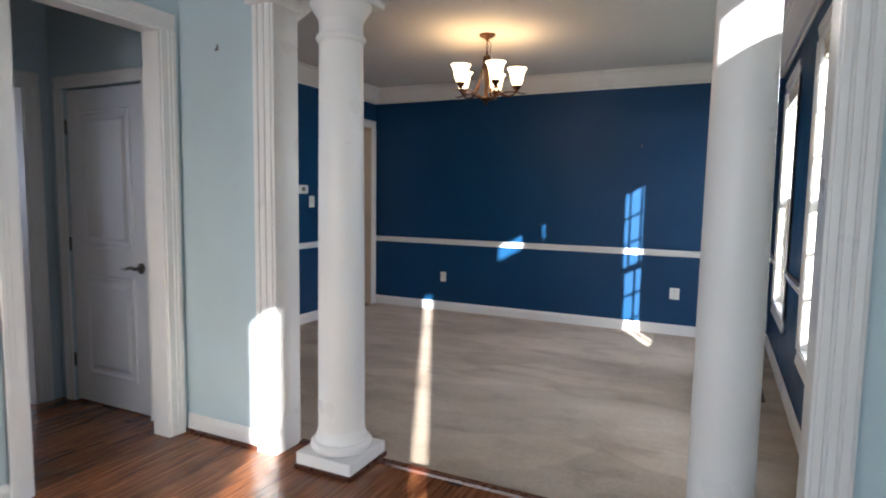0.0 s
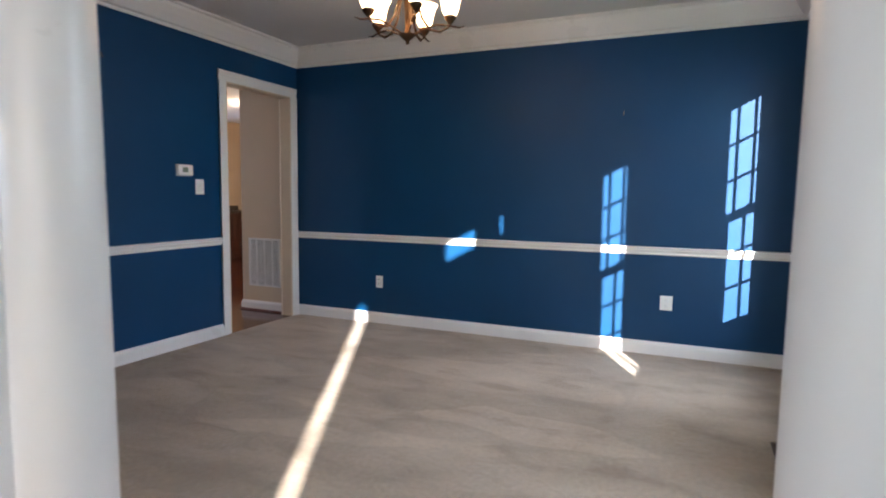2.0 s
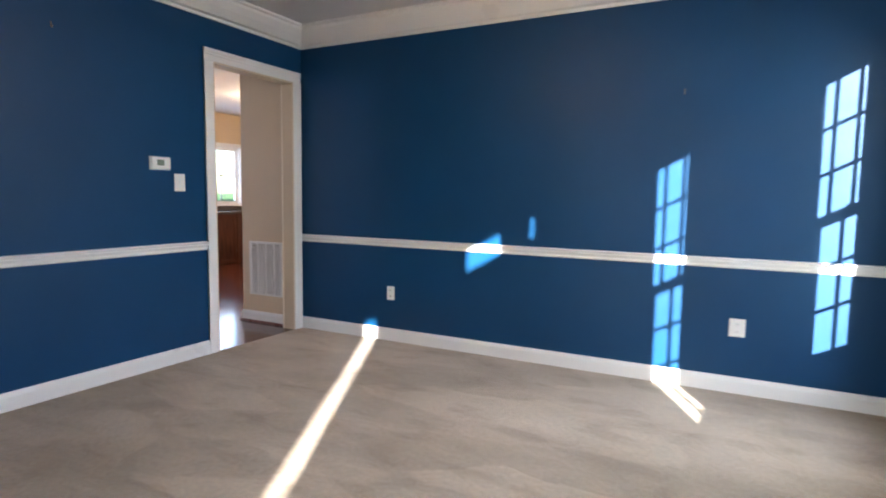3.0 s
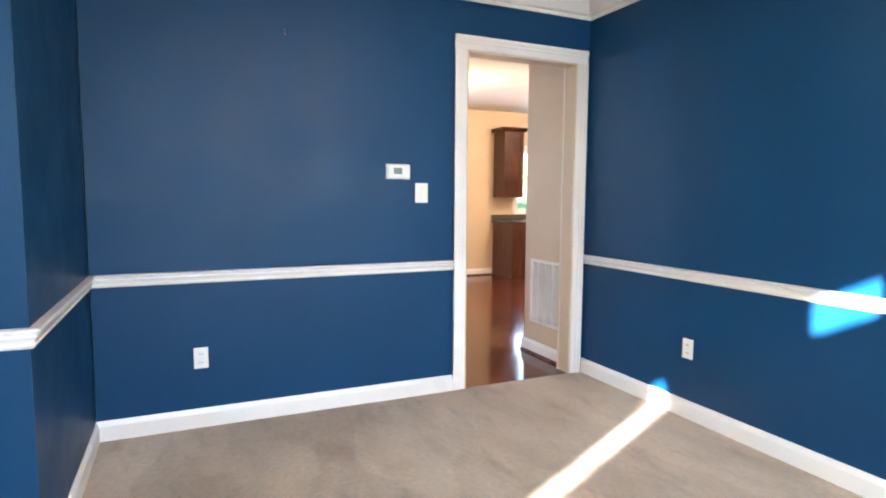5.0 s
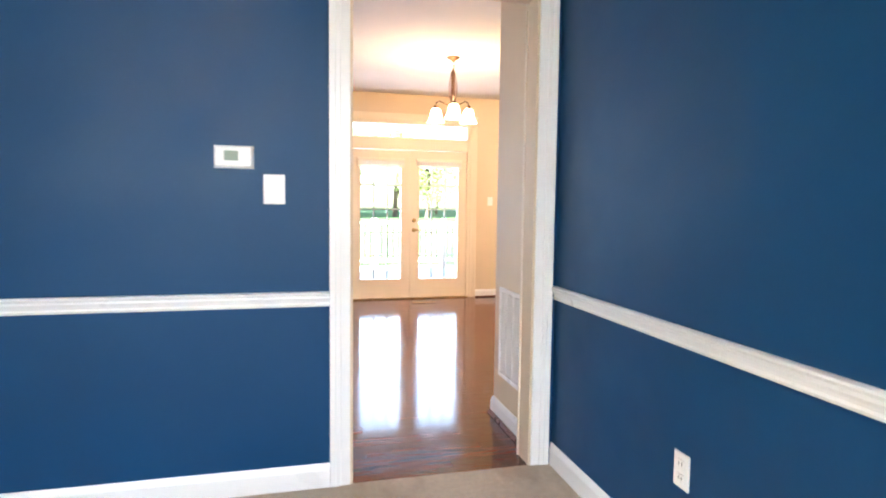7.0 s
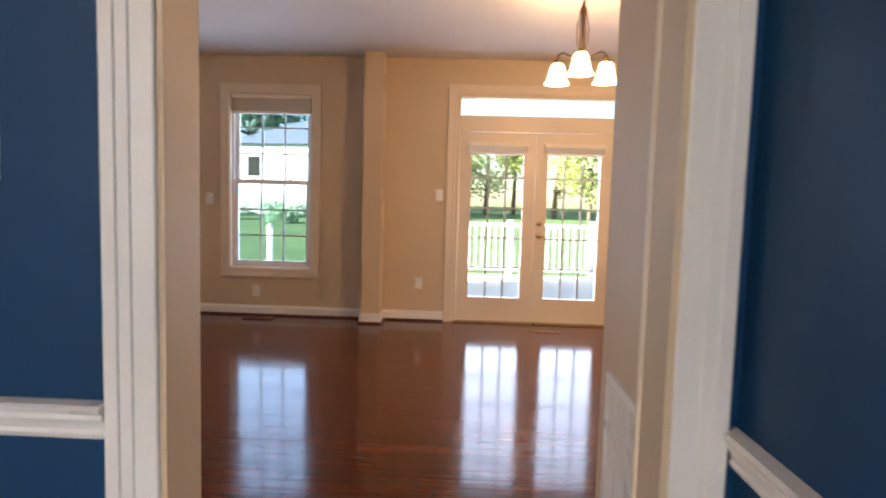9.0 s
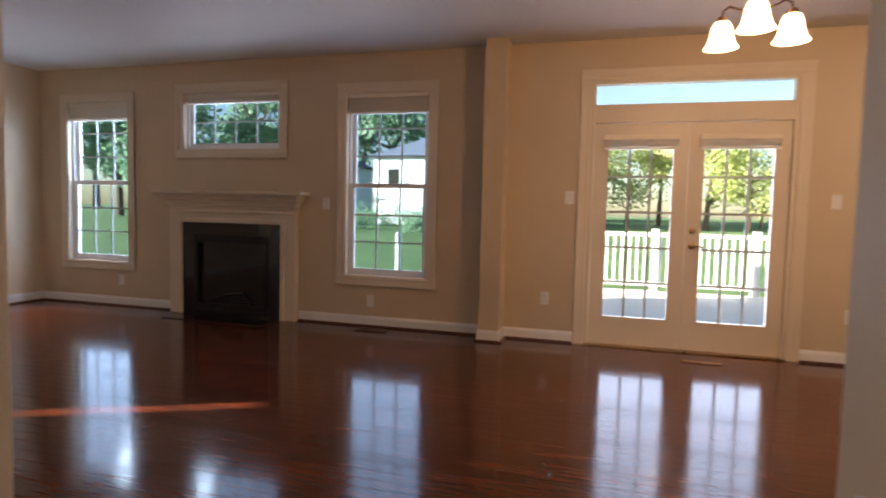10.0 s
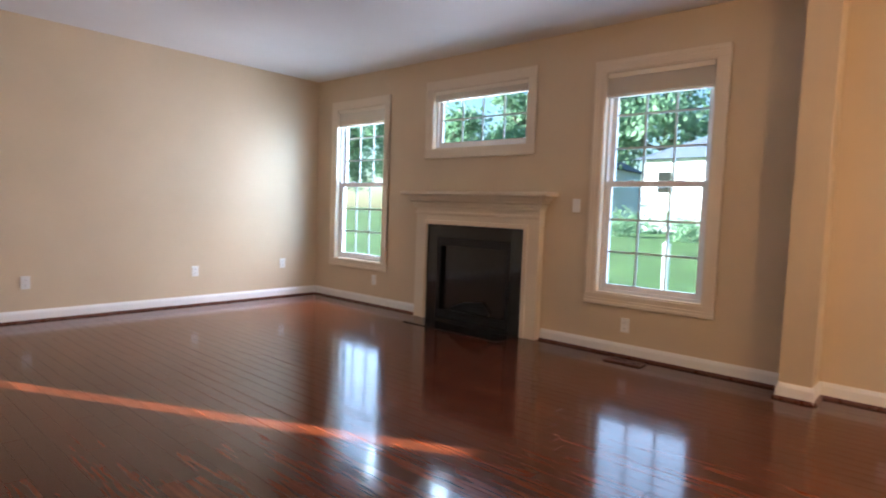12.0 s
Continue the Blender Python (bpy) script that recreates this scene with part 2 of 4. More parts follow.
def tube(bm, pts, r, seg=10):
    """A round bar along points; r is one radius or one for each point."""
    rs = r if isinstance(r, (list, tuple)) else [r] * len(pts)
    pts = [Vector(p) for p in pts]
    rings = []
    for i, p in enumerate(pts):
        d = (pts[min(i + 1, len(pts) - 1)] - pts[max(i - 1, 0)]).normalized()
        u = d.cross(Vector((0.31, 0.77, 0.55))).normalized()
        v = d.cross(u)
        rings.append([bm.verts.new(p + rs[i] * (u * math.cos(2 * math.pi * k / seg) + v * math.sin(2 * math.pi * k / seg))) for k in range(seg)])
    for a, b in zip(rings, rings[1:]):
        for k in range(seg):
            bm.faces.new((a[k], a[(k + 1) % seg], b[(k + 1) % seg], b[k]))
    bm.faces.new(list(reversed(rings[0])))
    bm.faces.new(rings[-1])
    return bm


def sweep(bm, prof, p0, p1, out, mitre0=0.0, mitre1=0.0):
    """A moulding from p0 to p1: prof holds (out, up); out is the unit way off the wall. mitre: how far the end runs on for each metre out."""
    p0, p1, out = Vector(p0), Vector(p1), Vector(out)
    d = (p1 - p0).normalized()
    a = [bm.verts.new(p0 + out * o + Vector((0, 0, u)) - d * o * mitre0) for o, u in prof]
    b = [bm.verts.new(p1 + out * o + Vector((0, 0, u)) + d * o * mitre1) for o, u in prof]
    k = len(prof)
    for i in range(k):
        bm.faces.new((a[i], a[(i + 1) % k], b[(i + 1) % k], b[i]))
    bm.faces.new(list(reversed(a)))
    bm.faces.new(b)
    return bm


def finish(name, bm, material, smooth=0.0):
    bmesh.ops.recalc_face_normals(bm, faces=list(bm.faces))
    me = bpy.data.meshes.new(name)
    bm.to_mesh(me)
    bm.free()
    me.materials.append(material)
    if smooth:
        for p in me.polygons:
            p.use_smooth = True
        me.set_sharp_from_angle(angle=radians(smooth))
    return new(name, me)


def part(name, bm, material, parent, label="", smooth=0.0):
    ob = finish(name, bm, material, smooth)
    ob.parent = parent
    if label:
        tagged(ob, label)
    return ob


def setting(name, bm, material, label, category, smooth=0.0):
    return tagged(finish(name, bm, material, smooth), label, category, kind="structure")


def empty(name, label, category, group="", kind=""):
    return tagged(new(name), label, category, group, kind)


def slab(bm, axis, c0, c1, u0, u1, z0, z1, holes=()):
    """A wall slab: axis 'x' lies between x=c0 and c1 and runs along y from u0 to u1. holes: (u0, u1, z0, z1)."""
    us = sorted({u0, u1, *[v for h in holes for v in h[:2]]})
    zs = sorted({z0, z1, *[v for h in holes for v in h[2:]]})
    for a, b in zip(us, us[1:]):
        run = None
        for c, d in zip(zs, zs[1:]):
            mu, mz = (a + b) / 2, (c + d) / 2
            if any(h[0] < mu < h[1] and h[2] < mz < h[3] for h in holes):
                run = None
                continue
            if axis == "x":
                box(bm, c0, c1, a, b, c, d)
            else:
                box(bm, a, b, c0, c1, c, d)
    return bm


def wall(name, axis, c0, c1, u0, u1, material, label, holes=(), z0=0.0, z1=2.72):
    return setting(name, slab(bmesh.new(), axis, c0, c1, u0, u1, z0, z1, holes), material, label, "wall")


# ---- structure: dining room ----
H = 2.72
LX, BY, RX = -3.745, 7.03, 0.74           # dining room: inner faces of the door wall, the long wall, the window wall
DOOR = (6.05, 6.92, 0.0, 2.24)
WIN_FAR, WIN_NEAR = (5.68, 6.51, 0.50, 2.32), (3.85, 4.66, 0.50, 2.32)
FARX = -8.79
wall("wall_dining_door_side", "x", LX - 0.04, LX, 3.90, BY, BLUE, "dark navy blue painted plaster wall with a doorway", [DOOR])
wall("wall_dining_long", "y", BY, BY + 0.06, LX, RX, BLUE, "dark navy blue painted plaster wall, the longest of the dining room")
wall("wall_dining_window_side", "x", RX, RX + 0.16, 3.16, BY + 0.06, BLUE, "navy blue painted wall with two tall windows", [WIN_FAR, WIN_NEAR])
wall("wall_closet_back", "y", 3.84, 3.90, LX, -2.47, BLUE, "navy blue painted wall beside the closet")
wall("wall_closet_end", "x", -2.53, -2.47, 3.16, 3.84, BLUE, "navy blue painted closet end wall")
wall("wall_dining_opening_back", "y", 3.10, 3.16, -2.53, -1.82, BLUE, "navy blue painted back of the partition")

# ---- structure: foyer and vestibule ----
wall("wall_foyer_partition", "y", 3.02, 3.10, -2.62, -1.82, SKYBLUE, "pale blue painted foyer wall")
wall("wall_foyer_partition_end", "y", 3.02, 3.16, 0.60, 1.10, SKYBLUE, "pale blue painted foyer wall beside the column")
SIDELIGHT, TRANSOM, SIDEWIN = (-1.44, -1.02, 0.30, 2.40), (0.50, 1.82, 2.34, 2.57), (-3.40, -2.80, 0.35, 2.42)
# added unseen openings: front and rear fill; rear and side pass the sun strip
FRONTFILL, REARFILL, SUNWAY = (-4.80, -3.55, 0.30, 1.70), (-1.80, 0.30, 0.40, 2.64), (-3.40, -2.45, 0.0, 2.30)
wall("wall_foyer_front", "x", 1.10, 1.22, -5.0, 3.16, SKYBLUE, "pale blue painted front wall of the foyer", [SIDELIGHT, TRANSOM, SIDEWIN, FRONTFILL])
wall("wall_foyer_rear", "y", -5.06, -5.0, -2.62, 1.22, SKYBLUE, "pale blue painted foyer wall", [REARFILL])
VEST = (2.16, 2.90, 0.0, 2.27)
wall("wall_foyer_side", "x", -2.62, -2.50, -5.0, 3.02, SKYBLUE, "pale blue painted foyer wall with a cased opening", [VEST, SUNWAY])
CLOSET = (-3.56, -2.81, 0.0, 2.04)
wall("wall_vestibule_closet", "y", 3.02, 3.14, -3.70, -2.62, SKYBLUE, "pale blue painted vestibule wall around the closet door", [CLOSET])
PASS = (2.10, 2.86, 0.0, 2.04)
wall("wall_vestibule_side", "x", -3.785, -3.70, 1.2, 3.90, SKYBLUE, "pale blue painted vestibule wall with a doorway", [PASS])
wall("wall_vestibule_near", "y", 1.14, 1.20, -3.76, -2.62, SKYBLUE, "pale blue painted vestibule wall")
wall("wall_closet_inner", "y", 3.40, 3.42, LX, -2.53, SKYBLUE, "plain painted back of the closet")

# ---- structure: family room and kitchen ----
W1, W2, W3 = (0.50, 1.38, 0.50, 2.34), (2.12, 3.32, 1.78, 2.40), (4.07, 4.95, 0.50, 2.34)
FD = (6.45, 8.11, 0.0, 2.375)
KW = (9.55, 11.0, 1.02, 2.12)
wall("wall_family_windows", "x", FARX - 0.16, FARX, 0.0, 12.0, BEIGE, "warm beige painted wall with windows and a glazed double door", [W1, W2, W3, FD, KW])
# added slit out of view, makes the sun strip on the plank floor
SLIT = (-4.16, -3.98, 0.2, 1.25)
wall("wall_family_side", "y", 0.0, 0.11, FARX, -3.82, BEIGE, "plain beige painted wall catching window light", [SLIT])
wall("wall_family_inner", "x", -3.86, -3.785, 0.0, BY, BEIGE, "beige painted wall around the doorway", [DOOR, PASS])
wall("wall_hall_stub", "y", 6.98, 7.10, -4.46, -3.86, BEIGE, "beige painted end of the hall wall")
wall("wall_hall_return", "x", -3.86, -3.785, 7.09, 12.0, BEIGE, "beige painted kitchen wall")
wall("wall_kitchen_end", "y", 11.9, 12.0, FARX, -3.82, BEIGE, "beige painted kitchen end wall")
pier_bm = bmesh.new()
box(pier_bm, FARX, -8.55, 5.53, 5.72, 0, H)
setting("wall_pier", pier_bm, BEIGE, "beige painted shallow pier between the two rooms", "wall")

for nm, x0, x1, y0, y1, lab in (("ceiling_dining", LX - 0.06, RX + 0.16, 3.10, BY + 0.06, "smooth white dining room ceiling"),
                                ("ceiling_foyer", -3.76, 1.22, -5.06, 3.10, "smooth white foyer ceiling"),
                                ("ceiling_family", FARX - 0.16, -3.76, 0.0, 12.0, "smooth off-white family room ceiling")):
    cb = bmesh.new()
    box(cb, x0, x1, y0, y1, H, H + 0.12)
    setting(nm, cb, CEIL, lab, "ceiling")
hb = bmesh.new()
box(hb, -1.94, 0.78, 3.0, 3.18, 2.40, H)
setting("trim_header", bevelled(hb, 0.004), WHITE, "white painted header beam over the columns", "beam")

# floors
fb = bmesh.new()
box(fb, LX, RX, 3.19, BY, -0.05, 0.0)
setting("floor_dining", fb, CARPET, "beige cut-pile carpet with faint worn patches", "carpet")
fb = bmesh.new()
box(fb, -3.80, 1.22, -5.06, 3.19, -0.06, -0.012)
floor_foyer = setting("floor_foyer", fb, GAP, "glossy honey-brown oak plank floor of the foyer", "floor")
fb = bmesh.new()
box(fb, FARX - 0.16, LX, 0.0, 12.0, -0.06, -0.012)
floor_family = setting("floor_family", fb, GAP, "glossy red-brown oak plank floor", "floor")
eb = bmesh.new()
sweep(eb, [(0, 0), (0.05, 0), (0.045, 0.012), (0.005, 0.014)], (-1.80, 3.215, 0), (0.66, 3.215, 0), (0, -1, 0))
setting("trim_threshold", eb, STAIN, "dark stained wooden threshold strip", "trim")

# ---- mouldings ----
CROWN = [(0, 0), (0.012, 0), (0.018, 0.02), (0.04, 0.03), (0.085, 0.085), (0.115, 0.13), (0.12, 0.15), (0.14, 0.16), (0.14, 0.175), (0, 0.175)]
RAIL = [(o, u * 0.84) for o, u in ((0, 0), (0.010, 0.002), (0.016, 0.014), (0.012, 0.022), (0.016, 0.034), (0.024, 0.048), (0.022, 0.058), (0.032, 0.064), (0.036, 0.074), (0.030, 0.080), (0, 0.080))]
BASE = [(0, 0), (0.015, 0), (0.015, 0.078), (0.012, 0.088), (0.006, 0.102), (0.004, 0.107), (0, 0.107)]
SHOE = [(0, 0), (0.018, 0), (0.016, 0.012), (0.008, 0.019), (0, 0.020)]


def moulding(name, prof, runs, z, material, label, category="trim"):
    bm = bmesh.new()
    for p0, p1, out, m0, m1 in runs:
        sweep(bm, prof, (*p0, z), (*p1, z), (*out, 0), m0, m1)
    return setting(name, bm, material, label, category)


# every run: from, to, way off the wall, mitres (-1 inner corner, 1 outer corner)
loop = [((LX, 3.90), (LX, BY), (1, 0), -1, -1), ((LX, BY), (RX, BY), (0, -1), -1, -1), ((RX, BY), (RX, 3.16), (-1, 0), -1, 0),
        ((-2.47, 3.90), (LX, 3.90), (0, 1), 1, -1), ((-2.47, 3.16), (-2.47, 3.90), (1, 0), -1, 1), ((-1.84, 3.16), (-2.47, 3.16), (0, 1), 0, -1)]
moulding("trim_crown", CROWN, loop + [((0.66, 3.18), (-1.94, 3.18), (0, 1), 0, 0)], H - 0.175, WHITE, "white painted stepped crown moulding", "crown moulding")
rail_runs = [((LX, 3.90), (LX, 5.96), (1, 0), -1, 0), loop[1], ((RX, BY), (RX, 6.60), (-1, 0), -1, 0), ((RX, 5.59), (RX, 4.75), (-1, 0), 0, 0), ((RX, 3.76), (RX, 3.16), (-1, 0), 0, 0)] + loop[3:]
moulding("trim_chair_rail", RAIL, rail_runs, 0.813, WHITE, "white painted moulded chair rail", "chair rail")
base_runs = [((LX, 3.90), (LX, 5.96), (1, 0), -1, 0)] + loop[1:]
moulding("baseboard_dining", BASE, base_runs, 0.0, WHITE, "white painted baseboard in the dining room", "baseboard")
foyer_runs = [((-2.50, 3.02), (-1.94, 3.02), (0, -1), -1, 0), ((0.72, 3.02), (1.10, 3.02), (0, -1), 0, -1), ((-2.50, -5.0), (-2.50, 2.07), (1, 0), 0, 0), ((1.10, -5.0), (1.10, 3.02), (-1, 0), 0, -1)]
moulding("baseboard_foyer", BASE, foyer_runs, 0.0, WHITE, "white painted baseboard in the foyer", "baseboard")
moulding("baseboard_foyer_shoe", SHOE, [(a, b, o, m, k) for a, b, o, m, k in [((-2.50, 3.005), (-1.94, 3.005), (0, -1), 0, 0)]], 0.0, STAIN, "dark stained shoe moulding at the foyer floor", "trim")
family_runs = [((FARX, 0.11), (FARX, 2.0), (1, 0), -1, 0), ((FARX, 3.56), (FARX, 5.53), (1, 0), 0, -1), ((FARX, 5.72), (FARX, 6.36), (1, 0), -1, 0), ((FARX, 8.20), (FARX, 9.08), (1, 0), 0, 0),
               ((FARX, 5.53), (-8.55, 5.53), (0, -1), -1, 1), ((-8.55, 5.53), (-8.55, 5.72), (1, 0), 1, 1), ((-8.55, 5.72), (FARX, 5.72), (0, 1), 1, -1),
               ((FARX, 0.11), (-3.82, 0.11), (0, 1), -1, -1), ((-4.46, 6.98), (-3.86, 6.98), (0, -1), 1, 0), ((-4.46, 7.10), (-4.46, 6.98), (-1, 0), 0, 1), ((-3.86, 0.11), (-3.86, 2.0), (-1, 0), -1, 0), ((-3.86, 2.95), (-3.86, 5.96), (-1, 0), 0, 0)]
moulding("baseboard_family", BASE, family_runs, 0.0, WHITE, "white painted baseboard in the family room", "baseboard")


def shoe_run(r):
    (a, b, o, m, k) = r
    return ((a[0] + o[0] * 0.015, a[1] + o[1] * 0.015), (b[0] + o[0] * 0.015, b[1] + o[1] * 0.015), o, m, k)


moulding("baseboard_family_shoe", SHOE, [shoe_run(r) for r in family_runs], 0.0, STAIN, "dark stained shoe moulding on the plank floor", "trim")


def casing(name, axis, plane, out, u0, u1, z1, label, z0=0.0, w=0.09, sill=False, thick=0.0, material=None, lining=None):
    """Moulded casing round an opening: stepped boards on the wall's face, and the lining of the reveal."""
    root = empty(name, label, "trim", kind="structure")

    def board(nm, a0, a1, b0, b1, lip):
        bm = bmesh.new()
        for d, (c0, c1, e0, e1) in ((0.012, (a0, a1, b0, b1)), (0.016, lip[0]), (0.020, lip[1])):
            lo, hi = sorted((plane, plane + out * d))
            if axis == "x":
                box(bm, lo, hi, c0, c1, e0, e1)
            else:
                box(bm, c0, c1, lo, hi, e0, e1)
        part(nm, bevelled(bm, 0.0025, 1), material or WHITE, root)

    board("casing_leg", u0 - w, u0, z0, z1, ((u0 - w, u0 - w * 0.45, z0, z1), (u0 - w, u0 - w * 0.7, z0, z1)))
    board("casing_leg", u1, u1 + w, z0, z1, ((u1 + w * 0.45, u1 + w, z0, z1), (u1 + w * 0.7, u1 + w, z0, z1)))
    board("casing_head", u0 - w, u1 + w, z1, z1 + w, ((u0 - w, u1 + w, z1 + w * 0.45, z1 + w), (u0 - w, u1 + w, z1 + w * 0.7, z1 + w)))
    if sill:
        board("casing_foot", u0 - w, u1 + w, z0 - w, z0, ((u0 - w, u1 + w, z0 - w, z0 - w * 0.45), (u0 - w, u1 + w, z0 - w, z0 - w * 0.7)))
    if thick:
        lo, hi = sorted((plane + out * 0.004, plane - out * thick))
        t = 0.012
        strips = [("jamb", u0, u0 + t, z0, z1), ("jamb", u1 - t, u1, z0, z1), ("jamb_head", u0 + t, u1 - t, z1 - t, z1)]
        if sill:
            strips.append(("stool", u0 + t, u1 - t, z0, z0 + t))
        for nm, a, b, c, d in strips:
            bm = bmesh.new()
            if axis == "x":
                box(bm, lo, hi, a, b, c, d)
            else:
                box(bm, a, b, lo, hi, c, d)
            part(nm, bm, lining or material or WHITE, root)
    return root


casing("trim_dining_doorway", "x", LX, 1, 6.05, 6.92, 2.24, "white painted casing of the dining room doorway", thick=0.124, lining=BEIGE)
casing("trim_dining_doorway_back", "x", -3.86, -1, 6.05, 6.90, 2.24, "cream-toned casing on the hall side", w=0.065, material=CREAM)
casing("trim_vestibule_opening", "x", -2.50, 1, 2.16, 2.90, 2.27, "white painted casing of the vestibule opening", thick=0.124)
casing("trim_closet", "y", 3.02, -1, CLOSET[0], CLOSET[1], 2.04, "white painted closet door casing", w=0.075)
casing("trim_passage", "x", -3.70, 1, PASS[0], PASS[1], 2.04, "white painted casing of the passage doorway", thick=0.12)

# pilasters at both ends of the columned opening
for x0, x1, m in ((-1.94, -1.80, 1), (0.58, 0.72, -1)):
    root = empty("trim_pilaster", "white painted fluted pilaster beside the column", "pilaster", kind="structure")
    bm = bmesh.new()
    box(bm, x0, x1, 2.996, 3.185, 0, 2.40)
    part("shaft", bevelled(bm, 0.004), WHITE, root)
    for k in range(3):
        bm = bmesh.new()
        xa = x0 + 0.012 + k * 0.042
        box(bm, xa, xa + 0.03, 2.984, 2.996, 0.0, 2.40)
        part("reed", bevelled(bm, 0.004), WHITE, root)
    bm = bmesh.new()
    box(bm, x0 - 0.02, x1 + 0.02, 2.965, 3.205, 2.345, 2.398)
    part("cap", bevelled(bm, 0.008), WHITE, root)


def column(x, y):
    root = empty("column", "round white painted column on a square plinth", "column", "columns of the dining room opening")
    root.location = (x, y, 0)
    bm = bmesh.new()
    box(bm, -0.172, 0.172, -0.172, 0.172, 0.0, 0.022)
    part("plinth_shoe", bm, STAIN, root, "dark stained shoe strip")
    bm = bmesh.new()
    box(bm, -0.165, 0.165, -0.165, 0.165, 0.022, 0.085)
    part("plinth", bevelled(bm, 0.004), WHITE, root)
    prof = [(0.155, 0.085)]
    for k in range(9):
        a = -math.pi / 2 + math.pi * k / 8
        prof.append((0.135 + 0.025 * math.cos(a), 0.112 + 0.026 * math.sin(a)))
    prof += [(0.132, 0.142), (0.132, 0.155), (0.126, 0.17), (0.120, 0.195)]
    part("base", lathe(bmesh.new(), prof, 48), WHITE, root, smooth=40)
    shaft = [(0.119 - 0.012 * (k / 14) ** 1.8, 0.195 + (2.13 - 0.195) * k / 14) for k in range(15)]
    part("shaft", lathe(bmesh.new(), shaft, 56), WHITE, root, smooth=40)
    cap = [(0.107, 2.13), (0.114, 2.135), (0.121, 2.145), (0.121, 2.157), (0.114, 2.167), (0.107, 2.172), (0.107, 2.235), (0.115, 2.243), (0.118, 2.255), (0.128, 2.268), (0.143, 2.29), (0.149, 2.305), (0.149, 2.315)]
    part("capital", lathe(bmesh.new(), cap, 48), WHITE, root, smooth=35)
    bm = bmesh.new()
    box(bm, -0.155, 0.155, -0.155, 0.155, 2.315, 2.345)
    box(bm, -0.168, 0.168, -0.168, 0.168, 2.345, 2.362)
    box(bm, -0.178, 0.178, -0.178, 0.178, 2.362, 2.40)
    part("abacus", bevelled(bm, 0.004), WHITE, root)
    return root


column(-1.46, 3.10)
column(0.318, 3.10)

# ---- windows ----


def pane_grid(root, x, y0, y1, z0, z1, cols, rows, bar=0.016, glass=None):
    """Panes and muntins of one sash or leaf in the plane x."""
    for i in range(cols):
        for j in range(rows):
            bm = bmesh.new()
            a, b = y0 + (y1 - y0) * i / cols, y0 + (y1 - y0) * (i + 1) / cols
            c, d = z0 + (z1 - z0) * j / rows, z0 + (z1 - z0) * (j + 1) / rows
            box(bm, x - 0.002, x + 0.002, a, b, c, d)
            ob = part("pane", bm, glass or GLASS, root)
            ob.visible_shadow = False
    for i in range(1, cols):
        bm = bmesh.new()
        a = y0 + (y1 - y0) * i / cols
        box(bm, x - 0.008, x + 0.008, a - bar / 2, a + bar / 2, z0, z1)
        part("muntin", bm, GRILLE, root)
    for j in range(1, rows):
        bm = bmesh.new()
        c = z0 + (z1 - z0) * j / rows
        box(bm, x - 0.0075, x + 0.0075, y0, y1, c - bar / 2, c + bar / 2)
        part("muntin", bm, GRILLE, root)


def sash(root, nm, x, y0, y1, z0, z1, cols, rows, w=0.042, glass=None):
    bm = bmesh.new()
    for a, b, c, d in ((y0, y0 + w, z0, z1), (y1 - w, y1, z0, z1), (y0 + w, y1 - w, z0, z0 + w), (y0 + w, y1 - w, z1 - w, z1)):
        box(bm, x - 0.016, x + 0.016, a, b, c, d)
    s = part(nm, bm, WHITE, root)
    pane_grid(s, x, y0 + w, y1 - w, z0 + w, z1 - w, cols, rows, glass=glass)
    return s


